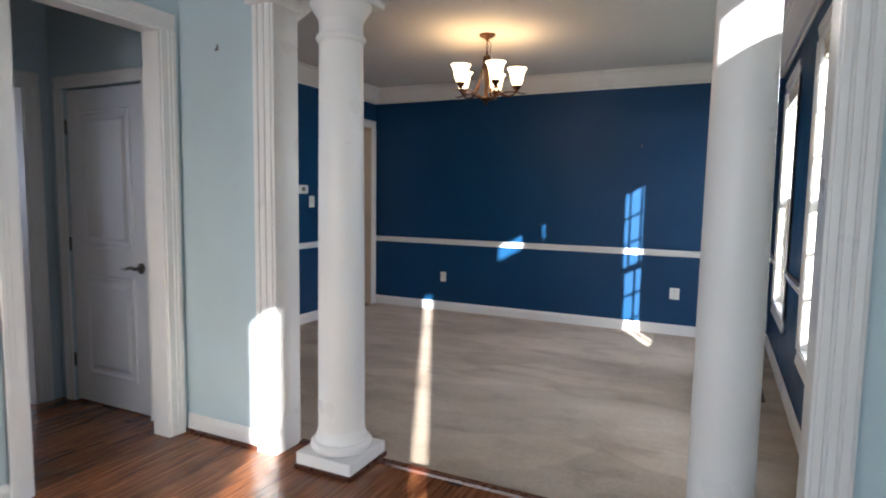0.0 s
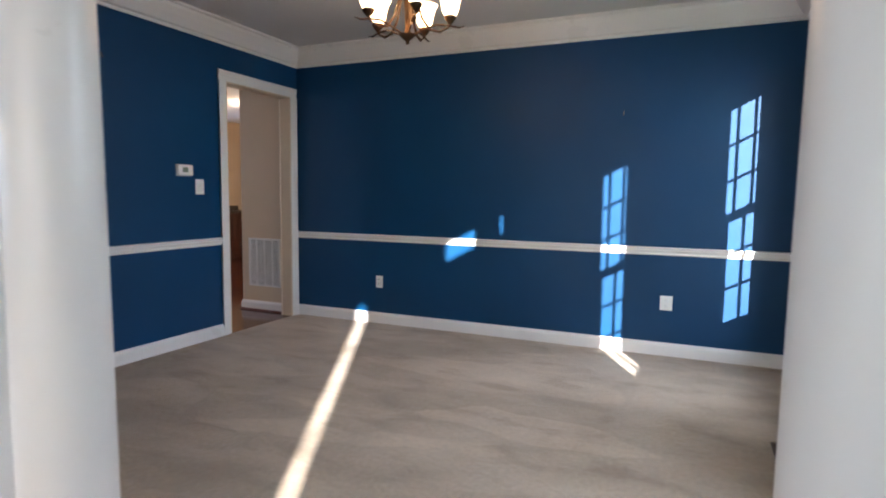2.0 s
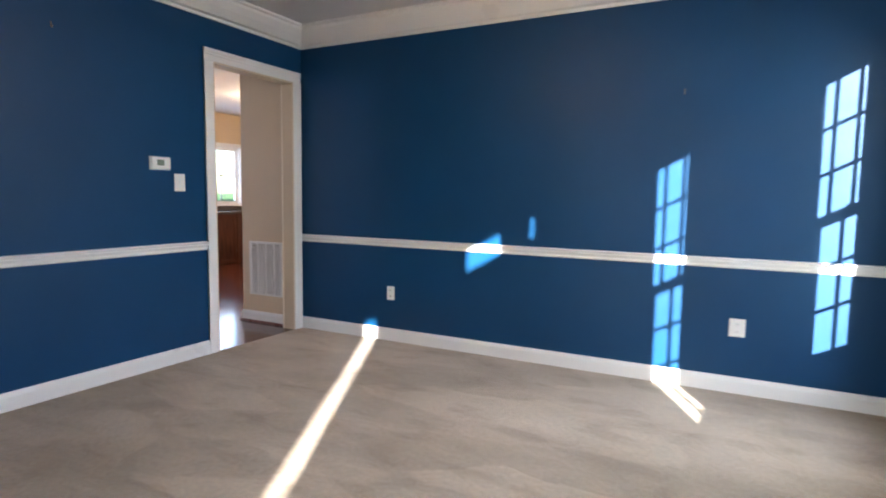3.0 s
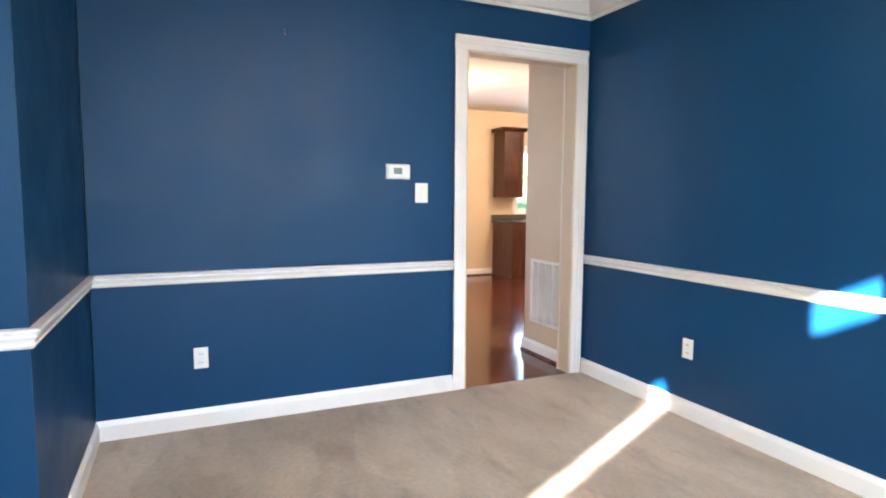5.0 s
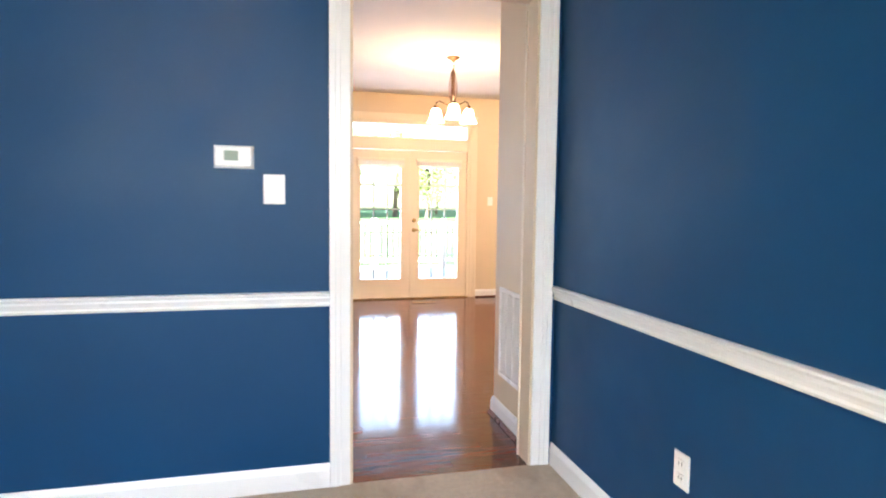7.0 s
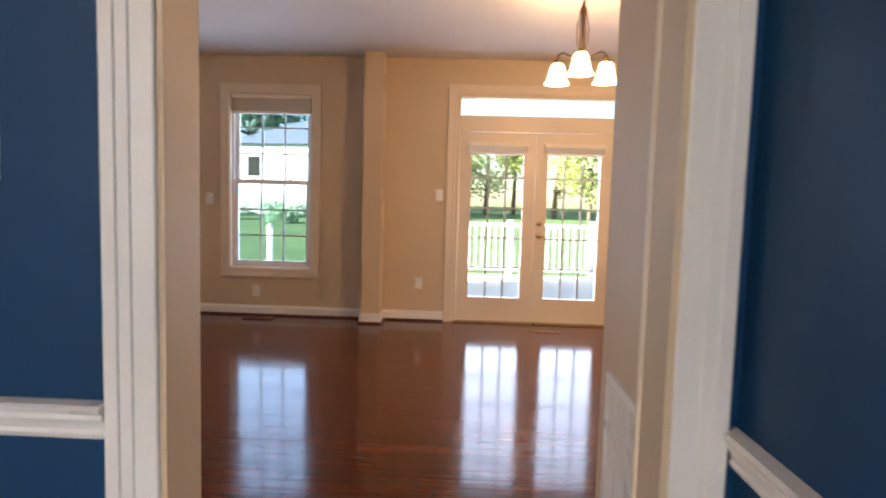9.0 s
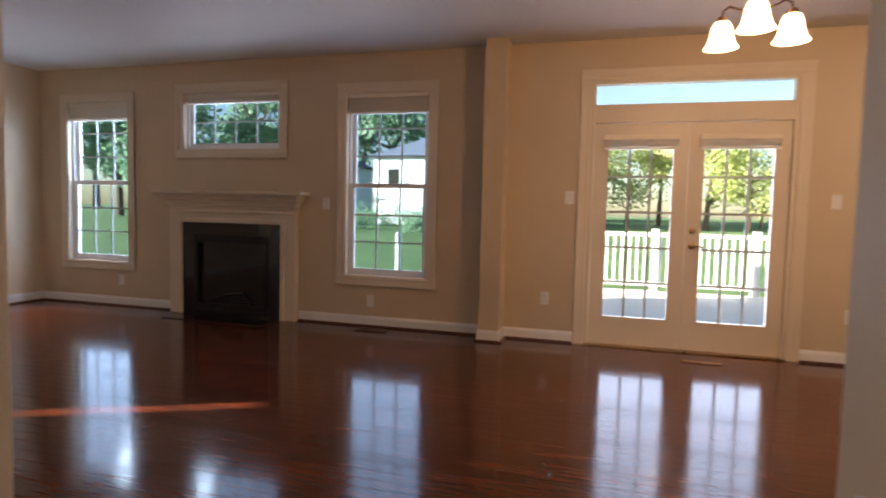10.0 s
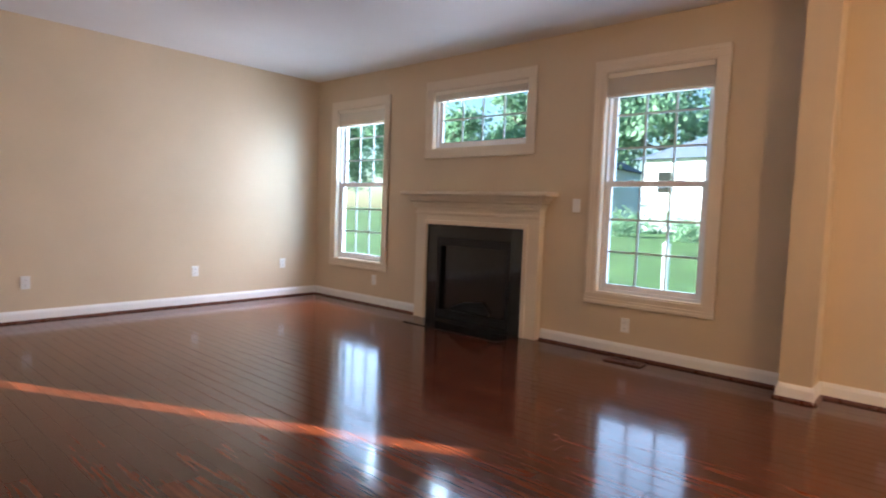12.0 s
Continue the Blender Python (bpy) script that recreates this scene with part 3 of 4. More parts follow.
def window(name, plane, out, hole, label, cols=3, rows=3, hung=True, blind_drop=0.17, depth=0.16, w=0.09, trim=None, glass=None, brick_mould=0.0):
    """A window in an x wall: casing, reveal, frame and sashes. out: +1 when the room lies towards +x."""
    y0, y1, z0, z1 = hole
    casing("trim_" + name, "x", plane, out, y0, y1, z1, "painted window casing", z0=z0, sill=True, thick=depth - 0.02, w=w, material=trim)
    root = empty(name, label, "window", kind="structure")
    y0, y1, z0, z1 = y0 + 0.012, y1 - 0.012, z0 + 0.012, z1 - 0.012
    xf = plane - out * 0.095
    bm = bmesh.new()
    for a, b, c, d in ((y0, y0 + 0.02, z0, z1), (y1 - 0.02, y1, z0, z1), (y0 + 0.02, y1 - 0.02, z0, z0 + 0.025), (y0 + 0.02, y1 - 0.02, z1 - 0.02, z1)):
        box(bm, xf - 0.045, xf + 0.045, a, b, c, d)
    part("window_frame", bm, WHITE, root)
    if hung:
        mid = (z0 + z1) / 2
        sash(root, "upper_sash", xf - out * 0.02, y0 + 0.02, y1 - 0.02, mid - 0.018, z1 - 0.02, cols, rows, glass=glass)
        low = sash(root, "lower_sash", xf + out * 0.02, y0 + 0.02, y1 - 0.02, z0 + 0.025, mid + 0.018, cols, rows, glass=glass)
        for k in (0.27, 0.73):
            bm = bmesh.new()
            yy = y0 + (y1 - y0) * k
            box(bm, xf - 0.012 + out * 0.02, xf + 0.012 + out * 0.02, yy - 0.028, yy + 0.028, mid + 0.018, mid + 0.032)
            part("sash_lock", bevelled(bm, 0.004), PLASTIC, low)
    else:
        sash(root, "fixed_sash", xf, y0 + 0.02, y1 - 0.02, z0 + 0.025, z1 - 0.02, cols, rows, glass=glass)
    # unseen outer boards, added depth narrows the sun patches indoors
    if brick_mould:
        xo = plane - out * 0.16
        lo, hi = sorted((xo, xo - out * brick_mould))
        for a, b, c, d in ((y0 - 0.07, y0 + 0.005, z0 - 0.05, z1 + 0.07), (y1 - 0.005, y1 + 0.07, z0 - 0.05, z1 + 0.07), (y0 + 0.005, y1 - 0.005, z1 - 0.005, z1 + 0.07)):
            bm = bmesh.new()
            box(bm, lo, hi, a, b, c, d)
            part("exterior_moulding", bm, WHITE, root)
    if blind_drop:
        blind(plane - out * 0.03, y0 + 0.006, y1 - 0.006, z1, blind_drop)
    return root


def blind(x, y0, y1, z1, drop):
    """A slatted blind pulled right up: head rail, stack of slats, bottom rail."""
    root = empty("blind", "cream slatted blind pulled up to the window head", "blind", "blinds")
    bm = bmesh.new()
    box(bm, x - 0.025, x + 0.025, y0, y1, z1 - 0.045, z1 - 0.002)
    part("head_rail", bevelled(bm, 0.003, 1), BLINDM, root)
    n = max(6, int((drop - 0.075) / 0.006))
    for k in range(n):
        bm = bmesh.new()
        zz = z1 - 0.048 - (drop - 0.072) * (k + 0.5) / n
        box(bm, x - 0.022 + random.uniform(-0.002, 0.002), x + 0.022, y0 + 0.006, y1 - 0.006, zz - 0.0018, zz + 0.0018)
        part("slat", bm, BLINDM, root)
    bm = bmesh.new()
    box(bm, x - 0.024, x + 0.024, y0 + 0.004, y1 - 0.004, z1 - drop, z1 - drop + 0.02)
    part("bottom_rail", bevelled(bm, 0.003, 1), BLINDM, root)
    return root


window("window_1", RX, -1, WIN_FAR, "tall white double-hung window with muntins in the blue wall", blind_drop=0.10, brick_mould=0.045)
window("window_2", RX, -1, WIN_NEAR, "tall white double-hung window with muntins in the blue wall", blind_drop=0.10, brick_mould=0.045)
window("window_3", FARX, 1, W1, "tall white double-hung window with grille bars", blind_drop=0.20, trim=CREAM, glass=DIMMED)
window("window_4", FARX, 1, W2, "wide white fixed window above the fireplace", cols=4, rows=2, hung=False, blind_drop=0.11, trim=CREAM, glass=DIMMED)
window("window_5", FARX, 1, W3, "tall white double-hung window overlooking the lawn", blind_drop=0.20, trim=CREAM, glass=DIMMED)
window("window_6", FARX, 1, KW, "bright white kitchen window", cols=4, rows=2, hung=False, blind_drop=0, w=0.06)
for nm, hole, rows in (("window_7", SIDELIGHT, 5), ("window_8", TRANSOM, 1), ("window_9", SIDEWIN, 3), ("fill_window", FRONTFILL, 2)):
    root = empty(nm, "white framed glazing in the unseen foyer front wall", "window", kind="structure")
    sash(root, "fixed_sash", 1.16, hole[0], hole[1], hole[2], hole[3], 1, rows, 0.03)
root = empty("sun_slit", "narrow white framed slit added to let in the sun strip", "window", kind="structure")
bm = bmesh.new()
box(bm, SLIT[0] + 0.02, SLIT[1] - 0.02, 0.03, 0.034, SLIT[2], SLIT[3])
part("pane", bm, GLASS, root).visible_shadow = False
bm = bmesh.new()
for a in (SLIT[0], SLIT[1] - 0.02):
    box(bm, a, a + 0.02, 0.01, 0.06, SLIT[2], SLIT[3])
part("window_frame", bm, WHITE, root)

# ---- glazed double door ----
casing("trim_double_door", "x", FARX, 1, FD[0], FD[1], FD[3], "cream-toned casing of the glazed double door and transom", thick=0.14, material=CREAM)


def double_door():
    root = empty("door_1", "white glazed double door with a clear transom above", "door", kind="structure")
    xf = FARX - 0.05
    y0, y1 = FD[0] + 0.012, FD[1] - 0.012
    bm = bmesh.new()
    for a, b, c, d in ((y0, y0 + 0.03, 0.0, 2.363), (y1 - 0.03, y1, 0.0, 2.363), (y0 + 0.03, y1 - 0.03, 1.995, 2.155), (y0 + 0.03, y1 - 0.03, 2.333, 2.363)):
        box(bm, xf - 0.05, xf + 0.05, a, b, c, d)
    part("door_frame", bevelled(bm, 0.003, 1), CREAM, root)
    bm = bmesh.new()
    box(bm, xf - 0.003, xf + 0.003, y0 + 0.03, y1 - 0.03, 2.155, 2.333)
    part("transom_pane", bm, GLASS, root).visible_shadow = False
    bm = bmesh.new()
    box(bm, xf - 0.09, xf + 0.075, y0, y1, 0.0, 0.016)
    part("threshold", bevelled(bm, 0.004, 1), BRASS, root, "worn brass-toned threshold")
    mid = (y0 + y1) / 2
    for k, (a, b) in enumerate(((y0 + 0.032, mid - 0.002), (mid + 0.002, y1 - 0.032))):
        leaf = bpy.data.objects.new("leaf", None)
        bm = bmesh.new()
        s, top, bot = 0.11, 0.14, 0.24
        for c in ((a, a + s, 0.018, 1.99), (b - s, b, 0.018, 1.99), (a + s, b - s, 0.018, 0.018 + bot), (a + s, b - s, 1.99 - top, 1.99)):
            box(bm, xf - 0.022, xf + 0.022, c[0], c[1], c[2], c[3])
        leaf = part("leaf", bm, CREAM, root)
        bm = bmesh.new()
        g = (a + s, b - s, 0.018 + bot, 1.99 - top)
        for c in ((g[0] - 0.016, g[0] + 0.012, g[2] - 0.016, g[3] + 0.016), (g[1] - 0.012, g[1] + 0.016, g[2] - 0.016, g[3] + 0.016), (g[0] + 0.012, g[1] - 0.012, g[2] - 0.016, g[2] + 0.012), (g[0] + 0.012, g[1] - 0.012, g[3] - 0.012, g[3] + 0.016)):
            box(bm, xf - 0.029, xf + 0.029, c[0], c[1], c[2], c[3])
        part("glazing_bead", bm, CREAM, leaf)
        pane_grid(leaf, xf, g[0] + 0.012, g[1] - 0.012, g[2] + 0.012, g[3] - 0.012, 3, 5, 0.02)
        blind(xf + 0.055, g[0] - 0.03, g[1] + 0.03, 1.885, 0.125)
        if k:
            bm = bmesh.new()
            lathe(bm, [(0.028, 0), (0.028, 0.008), (0.022, 0.013), (0.012, 0.015)], 20)
            bmesh.ops.rotate(bm, verts=bm.verts, matrix=Matrix.Rotation(radians(90), 3, "Y"))
            bmesh.ops.translate(bm, verts=bm.verts, vec=(xf + 0.022, a + 0.055, 1.06))
            part("deadbolt", bm, BRASS, leaf, "round aged brass deadbolt", 40)
            bm = bmesh.new()
            lathe(bm, [(0.030, 0), (0.030, 0.006), (0.024, 0.012), (0.011, 0.016), (0.011, 0.045)], 20)
            bmesh.ops.rotate(bm, verts=bm.verts, matrix=Matrix.Rotation(radians(90), 3, "Y"))
            bmesh.ops.translate(bm, verts=bm.verts, vec=(xf + 0.022, a + 0.055, 0.93))
            tube(bm, [(xf + 0.065, a + 0.05, 0.93), (xf + 0.068, a + 0.09, 0.934), (xf + 0.064, a + 0.14, 0.926), (xf + 0.062, a + 0.165, 0.926)], [0.010, 0.010, 0.008, 0.006])
            part("lever_handle", bm, BRASS, leaf, "aged brass lever handle", 40)


double_door()

# ---- closet door ----


def closet_door():
    root = empty("door_2", "closed white two-panel closet door with dark lever handle", "door", kind="structure")
    x0, x1, z1, y = CLOSET[0] + 0.006, CLOSET[1] - 0.006, 2.03, 3.035
    bm = bmesh.new()
    box(bm, x0, x1, y, y + 0.035, 0.012, z1)
    part("slab", bevelled(bm, 0.003, 1), DOORWHITE, root)
    for za, zb in ((0.20, 0.86), (1.03, 1.90)):
        a, b = x0 + 0.13, x1 - 0.13
        bm = bmesh.new()
        rings = []
        for inset, dy in ((0, 0.0), (0.006, -0.007), (0.020, -0.007), (0.034, -0.001), (0.05, -0.001), (0.075, -0.009)):
            rings.append([bm.verts.new(p) for p in ((a + inset, y + dy, za + inset), (b - inset, y + dy, za + inset), (b - inset, y + dy, zb - inset), (a + inset, y + dy, zb - inset))])
        for r, s in zip(rings, rings[1:]):
            for i in range(4):
                bm.faces.new((r[i], r[(i + 1) % 4], s[(i + 1) % 4], s[i]))
        bm.faces.new(rings[-1])
        part("panel", bm, DOORWHITE, root)
    bm = bmesh.new()
    lathe(bm, [(0.033, 0), (0.033, 0.006), (0.026, 0.012), (0.012, 0.016), (0.011, 0.05)], 24)
    bmesh.ops.rotate(bm, verts=bm.verts, matrix=Matrix.Rotation(radians(90), 3, "X"))
    bmesh.ops.translate(bm, verts=bm.verts, vec=(x1 - 0.07, y, 0.93))
    tube(bm, [(x1 - 0.06, y - 0.048, 0.93), (x1 - 0.10, y - 0.052, 0.936), (x1 - 0.15, y - 0.050, 0.926), (x1 - 0.19, y - 0.048, 0.926)], [0.011, 0.011, 0.009, 0.006])
    part("lever_handle", bm, NICKEL, root, "dark bronze lever handle", 40)
    bm = bmesh.new()
    box(bm, x1 - 0.012, x1 - 0.001, y - 0.002, y + 0.001, 0.90, 0.96)
    part("latch_plate", bm, NICKEL, root)
    for zz in (0.28, 1.05, 1.80):
        bm = bmesh.new()
        tube(bm, [(x0 - 0.004, y - 0.008, zz - 0.045), (x0 - 0.004, y - 0.008, zz + 0.045)], 0.007)
        part("hinge", bm, NICKEL, root)


closet_door()

# ---- fireplace ----


def fireplace():
    root = empty("fireplace", "cream-white wooden fireplace mantel around black slate and firebox", "fireplace")
    root.location = (FARX, 2.78, 0)
    o, y0, y1, top = 0.13, -0.76, 0.76, 1.00      # half widths of the surround; the black panel is 1.22 wide
    for s in (-1, 1):
        a, b = sorted((s * 0.61, s * 0.77))
        bm = bmesh.new()
        box(bm, 0.0, 0.085, a, b, 0.0, 1.17)
        part("pilaster", bevelled(bm, 0.003, 1), CREAM, root)
        bm = bmesh.new()
        a, b = sorted((s * 0.61, s * 0.655))
        box(bm, 0.085, 0.105, a, b, 0.0, 1.045)
        part("inner_stile", bevelled(bm, 0.004, 1), CREAM, root)
    bm = bmesh.new()
    box(bm, 0.0, 0.084, -0.61, 0.61, top, 1.17)
    part("frieze", bevelled(bm, 0.003, 1), CREAM, root)
    bm = bmesh.new()
    box(bm, 0.084, 0.104, -0.61, 0.61, top, top + 0.045)
    part("frieze_bead", bevelled(bm, 0.004, 1), CREAM, root)
    for k, (z, d, e) in enumerate(((1.10, 0.100, 0.775), (1.17, 0.112, 0.785), (1.20, 0.128, 0.80), (1.235, 0.145, 0.82), (1.265, 0.165, 0.84))):
        bm = bmesh.new()
        box(bm, 0.0, d, -e, e, z, z + (0.03 if k < 4 else 0.036))
        part("bed_moulding", bevelled(bm, 0.006, 2), CREAM, root)
    bm = bmesh.new()
    box(bm, 0.0, 0.215, -0.90, 0.90, 1.301, 1.338)
    part("mantel_shelf", bevelled(bm, 0.008, 2), CREAM, root)
    bm = bmesh.new()
    slab(bm, "x", 0.0, 0.07, -0.61, 0.61, 0.0, top, [(-0.42, 0.42, 0.12, 0.78)])
    part("slate_surround", bm, SLATE, root, "polished black slate surround")
    bm = bmesh.new()
    box(bm, 0.055, 0.075, -0.46, 0.46, 0.79, 0.87)
    box(bm, 0.055, 0.075, -0.46, 0.46, 0.03, 0.12)
    box(bm, 0.055, 0.075, -0.46, -0.42, 0.12, 0.79)
    box(bm, 0.055, 0.075, 0.42, 0.46, 0.12, 0.79)
    part("firebox_frame", bm, IRON, root)
    for z in (0.81, 0.83, 0.85, 0.05, 0.07, 0.09):
        bm = bmesh.new()
        box(bm, 0.075, 0.082, -0.44, 0.44, z - 0.004, z + 0.004)
        part("louvre", bm, IRON, root)
    bm = bmesh.new()
    box(bm, 0.02, 0.026, -0.42, 0.42, 0.12, 0.79)
    part("firebox_glass", bm, SLATE, root)
    bm = bmesh.new()
    for k in range(4):
        tube(bm, [(0.052, -0.26 + 0.05 * k, 0.15 + 0.02 * k), (0.05, 0.22 - 0.03 * k, 0.15 + 0.03 * k)], 0.02, 8)
    part("gas_log", bm, IRON, root)
    bm = bmesh.new()
    box(bm, 0.083, 0.42, -0.59, 0.59, 0.001, 0.008)
    part("hearth", bm, SLATE, root, "flush polished black slate hearth")
    return root


fireplace()

# ---- electrical plates, thermostat, grilles ----


def plate(x, y, z, rz, outlet, label, w=0.075, h=0.118):
    root = empty("power_outlet" if outlet else "light_switch", label, "outlet" if outlet else "switch", "wall plates")
    root.matrix_world = pose(x, y, z, 0, 0, rz)
    bm = bmesh.new()
    box(bm, -w / 2, w / 2, -0.007, 0.0, -h / 2, h / 2)
    part("cover_plate", bevelled(bm, 0.003, 2), PLASTIC, root)
    if outlet:
        for s in (-0.024, 0.024):
            bm = bmesh.new()
            box(bm, -0.017, 0.017, -0.0095, -0.006, s - 0.014, s + 0.014)
            sock = part("socket", bevelled(bm, 0.002, 1), PLASTIC, root)
            for k in (-0.007, 0.007):
                bm = bmesh.new()
                box(bm, k - 0.0012, k + 0.0012, -0.0105, -0.0094, s - 0.005, s + 0.005)
                part("slot", bm, SLOT, sock)
    else:
        bm = bmesh.new()
        box(bm, -0.005, 0.005, -0.009, -0.006, -0.012, 0.012)
        box(bm, -0.004, 0.004, -0.018, -0.009, 0.001, 0.009)
        part("toggle", bm, PLASTIC, root)
    return root


OUT = "white plastic wall outlet on the {}"
plate(LX, 4.415, 0.394, 90, True, OUT.format("navy wall"))
plate(-2.762, BY, 0.414, 0, True, OUT.format("navy wall"))
plate(-0.115, BY, 0.43, 0, True, OUT.format("navy wall"), 0.095)
plate(LX, 5.733, 1.318, 90, False, "white plastic light switch on the navy wall", 0.088, 0.125)
plate(FARX, 1.26, 0.30, 90, True, OUT.format("beige wall under a window"))
plate(FARX, 4.36, 0.26, 90, True, OUT.format("beige wall under a window"))
plate(FARX, 3.86, 1.23, 90, False, "beige-toned light switch beside the fireplace")
plate(FARX, 6.10, 0.40, 90, True, OUT.format("beige wall beside the double door"))
plate(FARX, 6.29, 1.33, 90, False, "white light switch beside the double door")
plate(FARX, 8.40, 1.33, 90, False, "white light switch beside the double door")
plate(FARX, 8.55, 0.40, 90, True, OUT.format("beige wall near the kitchen"))
for xx, zz in ((-5.64, 0.36), (-7.19, 0.38), (-8.29, 0.42)):
    plate(xx, 0.11, zz, 180, True, OUT.format("beige side wall"))


def thermostat():
    root = empty("thermostat", "white plastic thermostat with a grey display", "thermostat")
    root.matrix_world = pose(LX, 5.575, 1.448, 0, 0, 90)
    bm = bmesh.new()
    box(bm, -0.078, 0.078, -0.006, 0.0, -0.047, 0.047)
    part("back_plate", bevelled(bm, 0.002, 1), PLASTIC, root)
    bm = bmesh.new()
    box(bm, -0.075, 0.075, -0.03, -0.006, -0.044, 0.044)
    part("housing", bevelled(bm, 0.012, 3), PLASTIC, root)
    bm = bmesh.new()
    box(bm, -0.036, 0.018, -0.032, -0.0295, -0.016, 0.024)
    part("display", bm, LCD, root, "grey-green display")
    for k in range(2):
        bm = bmesh.new()
        box(bm, 0.036, 0.058, -0.033, -0.0295, -0.014 + 0.024 * k, 0.0 + 0.024 * k)
        part("button", bevelled(bm, 0.002, 1), PLASTIC, root)


thermostat()


def air_grille():
    root = empty("return_air_grille", "white slatted return air grille on the hall wall", "vent")
    x0, x1, z0, z1, y = -4.36, -3.94, 0.27, 0.79, 6.98
    bm = bmesh.new()
    for a, b, c, d in ((x0, x1, z0, z0 + 0.025), (x0, x1, z1 - 0.025, z1), (x0, x0 + 0.025, z0 + 0.025, z1 - 0.025), (x1 - 0.025, x1, z0 + 0.025, z1 - 0.025)):
        box(bm, a, b, y - 0.012, y, c, d)
    for k in (1, 2, 3):
        a = x0 + (x1 - x0) * k / 4
        box(bm, a - 0.006, a + 0.006, y - 0.010, y, z0 + 0.025, z1 - 0.025)
    part("frame", bm, WHITE, root)
    # grey sheet coloured as the shade inside the duct
    bm = bmesh.new()
    box(bm, x0 + 0.02, x1 - 0.02, y - 0.002, y - 0.0005, z0 + 0.02, z1 - 0.02)
    part("backing", bm, plain("grey_duct_shadow", (0.25, 0.24, 0.22), 0.8), root)
    n = 36
    me = None
    for k in range(n):
        z = z0 + 0.03 + (z1 - z0 - 0.06) * (k + 0.5) / n
        bm = bmesh.new()
        vs = box(bm, x0 + 0.025, x1 - 0.025, y - 0.009, y - 0.002, z - 0.0015, z + 0.0015)
        for v in vs:
            v.co.z -= (y - v.co.y - 0.005) * 0.7
        part("slat", bm, WHITE, root)


air_grille()


def floor_register(x, y, z, rz, material, label):
    root = empty("floor_register", label, "vent")
    root.matrix_world = pose(x, y, z, 0, 0, rz)
    bm = bmesh.new()
    slab(bm, "x", -0.065, -0.05, -0.15, 0.15, 0, 0.008)
    slab(bm, "x", 0.05, 0.065, -0.15, 0.15, 0, 0.008)
    box(bm, -0.05, 0.05, -0.15, -0.135, 0, 0.008)
    box(bm, -0.05, 0.05, 0.135, 0.15, 0, 0.008)
    part("frame", bm, material, root)
    for k in range(14):
        bm = bmesh.new()
        yy = -0.125 + k * 0.0192
        box(bm, -0.05, 0.05, yy - 0.004, yy + 0.004, 0.001, 0.006)
        part("louvre", bm, material, root)
    return root


floor_register(0.55, 5.33, 0.0, 0, BRONZE, "brown metal floor register set in the carpet")
floor_register(-8.61, 4.45, 0.003, 0, STAIN, "dark wooden floor register near the window")


def picture_hook(x, y, z, rz, label):
    root = empty("picture_hook", label, "hook")
    root.matrix_world = pose(x, y, z, 0, 0, rz)
    bm = bmesh.new()
    tube(bm, [(0, 0.004, 0.018), (0, -0.006, 0.014), (0, -0.006, -0.012), (0, -0.016, -0.018), (0, -0.020, -0.006)], 0.004, 8)
    part("wire", bm, NICKEL, root)


picture_hook(-2.20, 3.02, 2.165, 0, "small dark picture hook still in the pale wall")
picture_hook(LX, 4.90, 2.21, 90, "small picture hook still in the navy wall")
picture_hook(-0.50, BY, 1.95, 0, "tiny nail still in the navy wall")

# ---- chandelier and pendant ----


def bell(up, r, h):
    """Flared glass shade; opens upwards or downwards."""
    prof = [(0.30 * r, 0.0), (0.46 * r, 0.05 * h), (0.60 * r, 0.25 * h), (0.68 * r, 0.55 * h), (0.80 * r, 0.82 * h), (1.0 * r, h), (0.96 * r, h), (0.76 * r, 0.82 * h), (0.64 * r, 0.55 * h), (0.56 * r, 0.25 * h), (0.40 * r, 0.08 * h)]
    return [(a, b if up else -b) for a, b in prof]


def canopy_and_chain(root, z_top, z_stem):
    part("canopy", lathe(bmesh.new(), [(0.068, H), (0.068, H - 0.008), (0.05, H - 0.022), (0.018, H - 0.034), (0.008, H - 0.05)][::-1], 28), BRONZE, root, smooth=40)
    z, k = H - 0.05, 0
    while z > z_stem:
        bm = bmesh.new()
        pts = []
        for i in range(13):
            a = 2 * math.pi * i / 12
            u, v = 0.009 * math.cos(a), 0.019 * math.sin(a)
            pts.append((u, 0, z - 0.015 + v) if k % 2 else (0, u, z - 0.015 + v))
        tube(bm, pts, 0.0025, 6)
        part("chain_link", bm, BRONZE, root)
        z -= 0.028
        k += 1
    bm = bmesh.new()
    tube(bm, [(0.01, 0.0, H - 0.05), (0.03, 0.012, (H + z_stem) / 2), (0.022, 0.0, z_stem - 0.04), (0.006, 0, z_stem - 0.07)], 0.003, 6)
    part("cord", bm, SLOT, root)


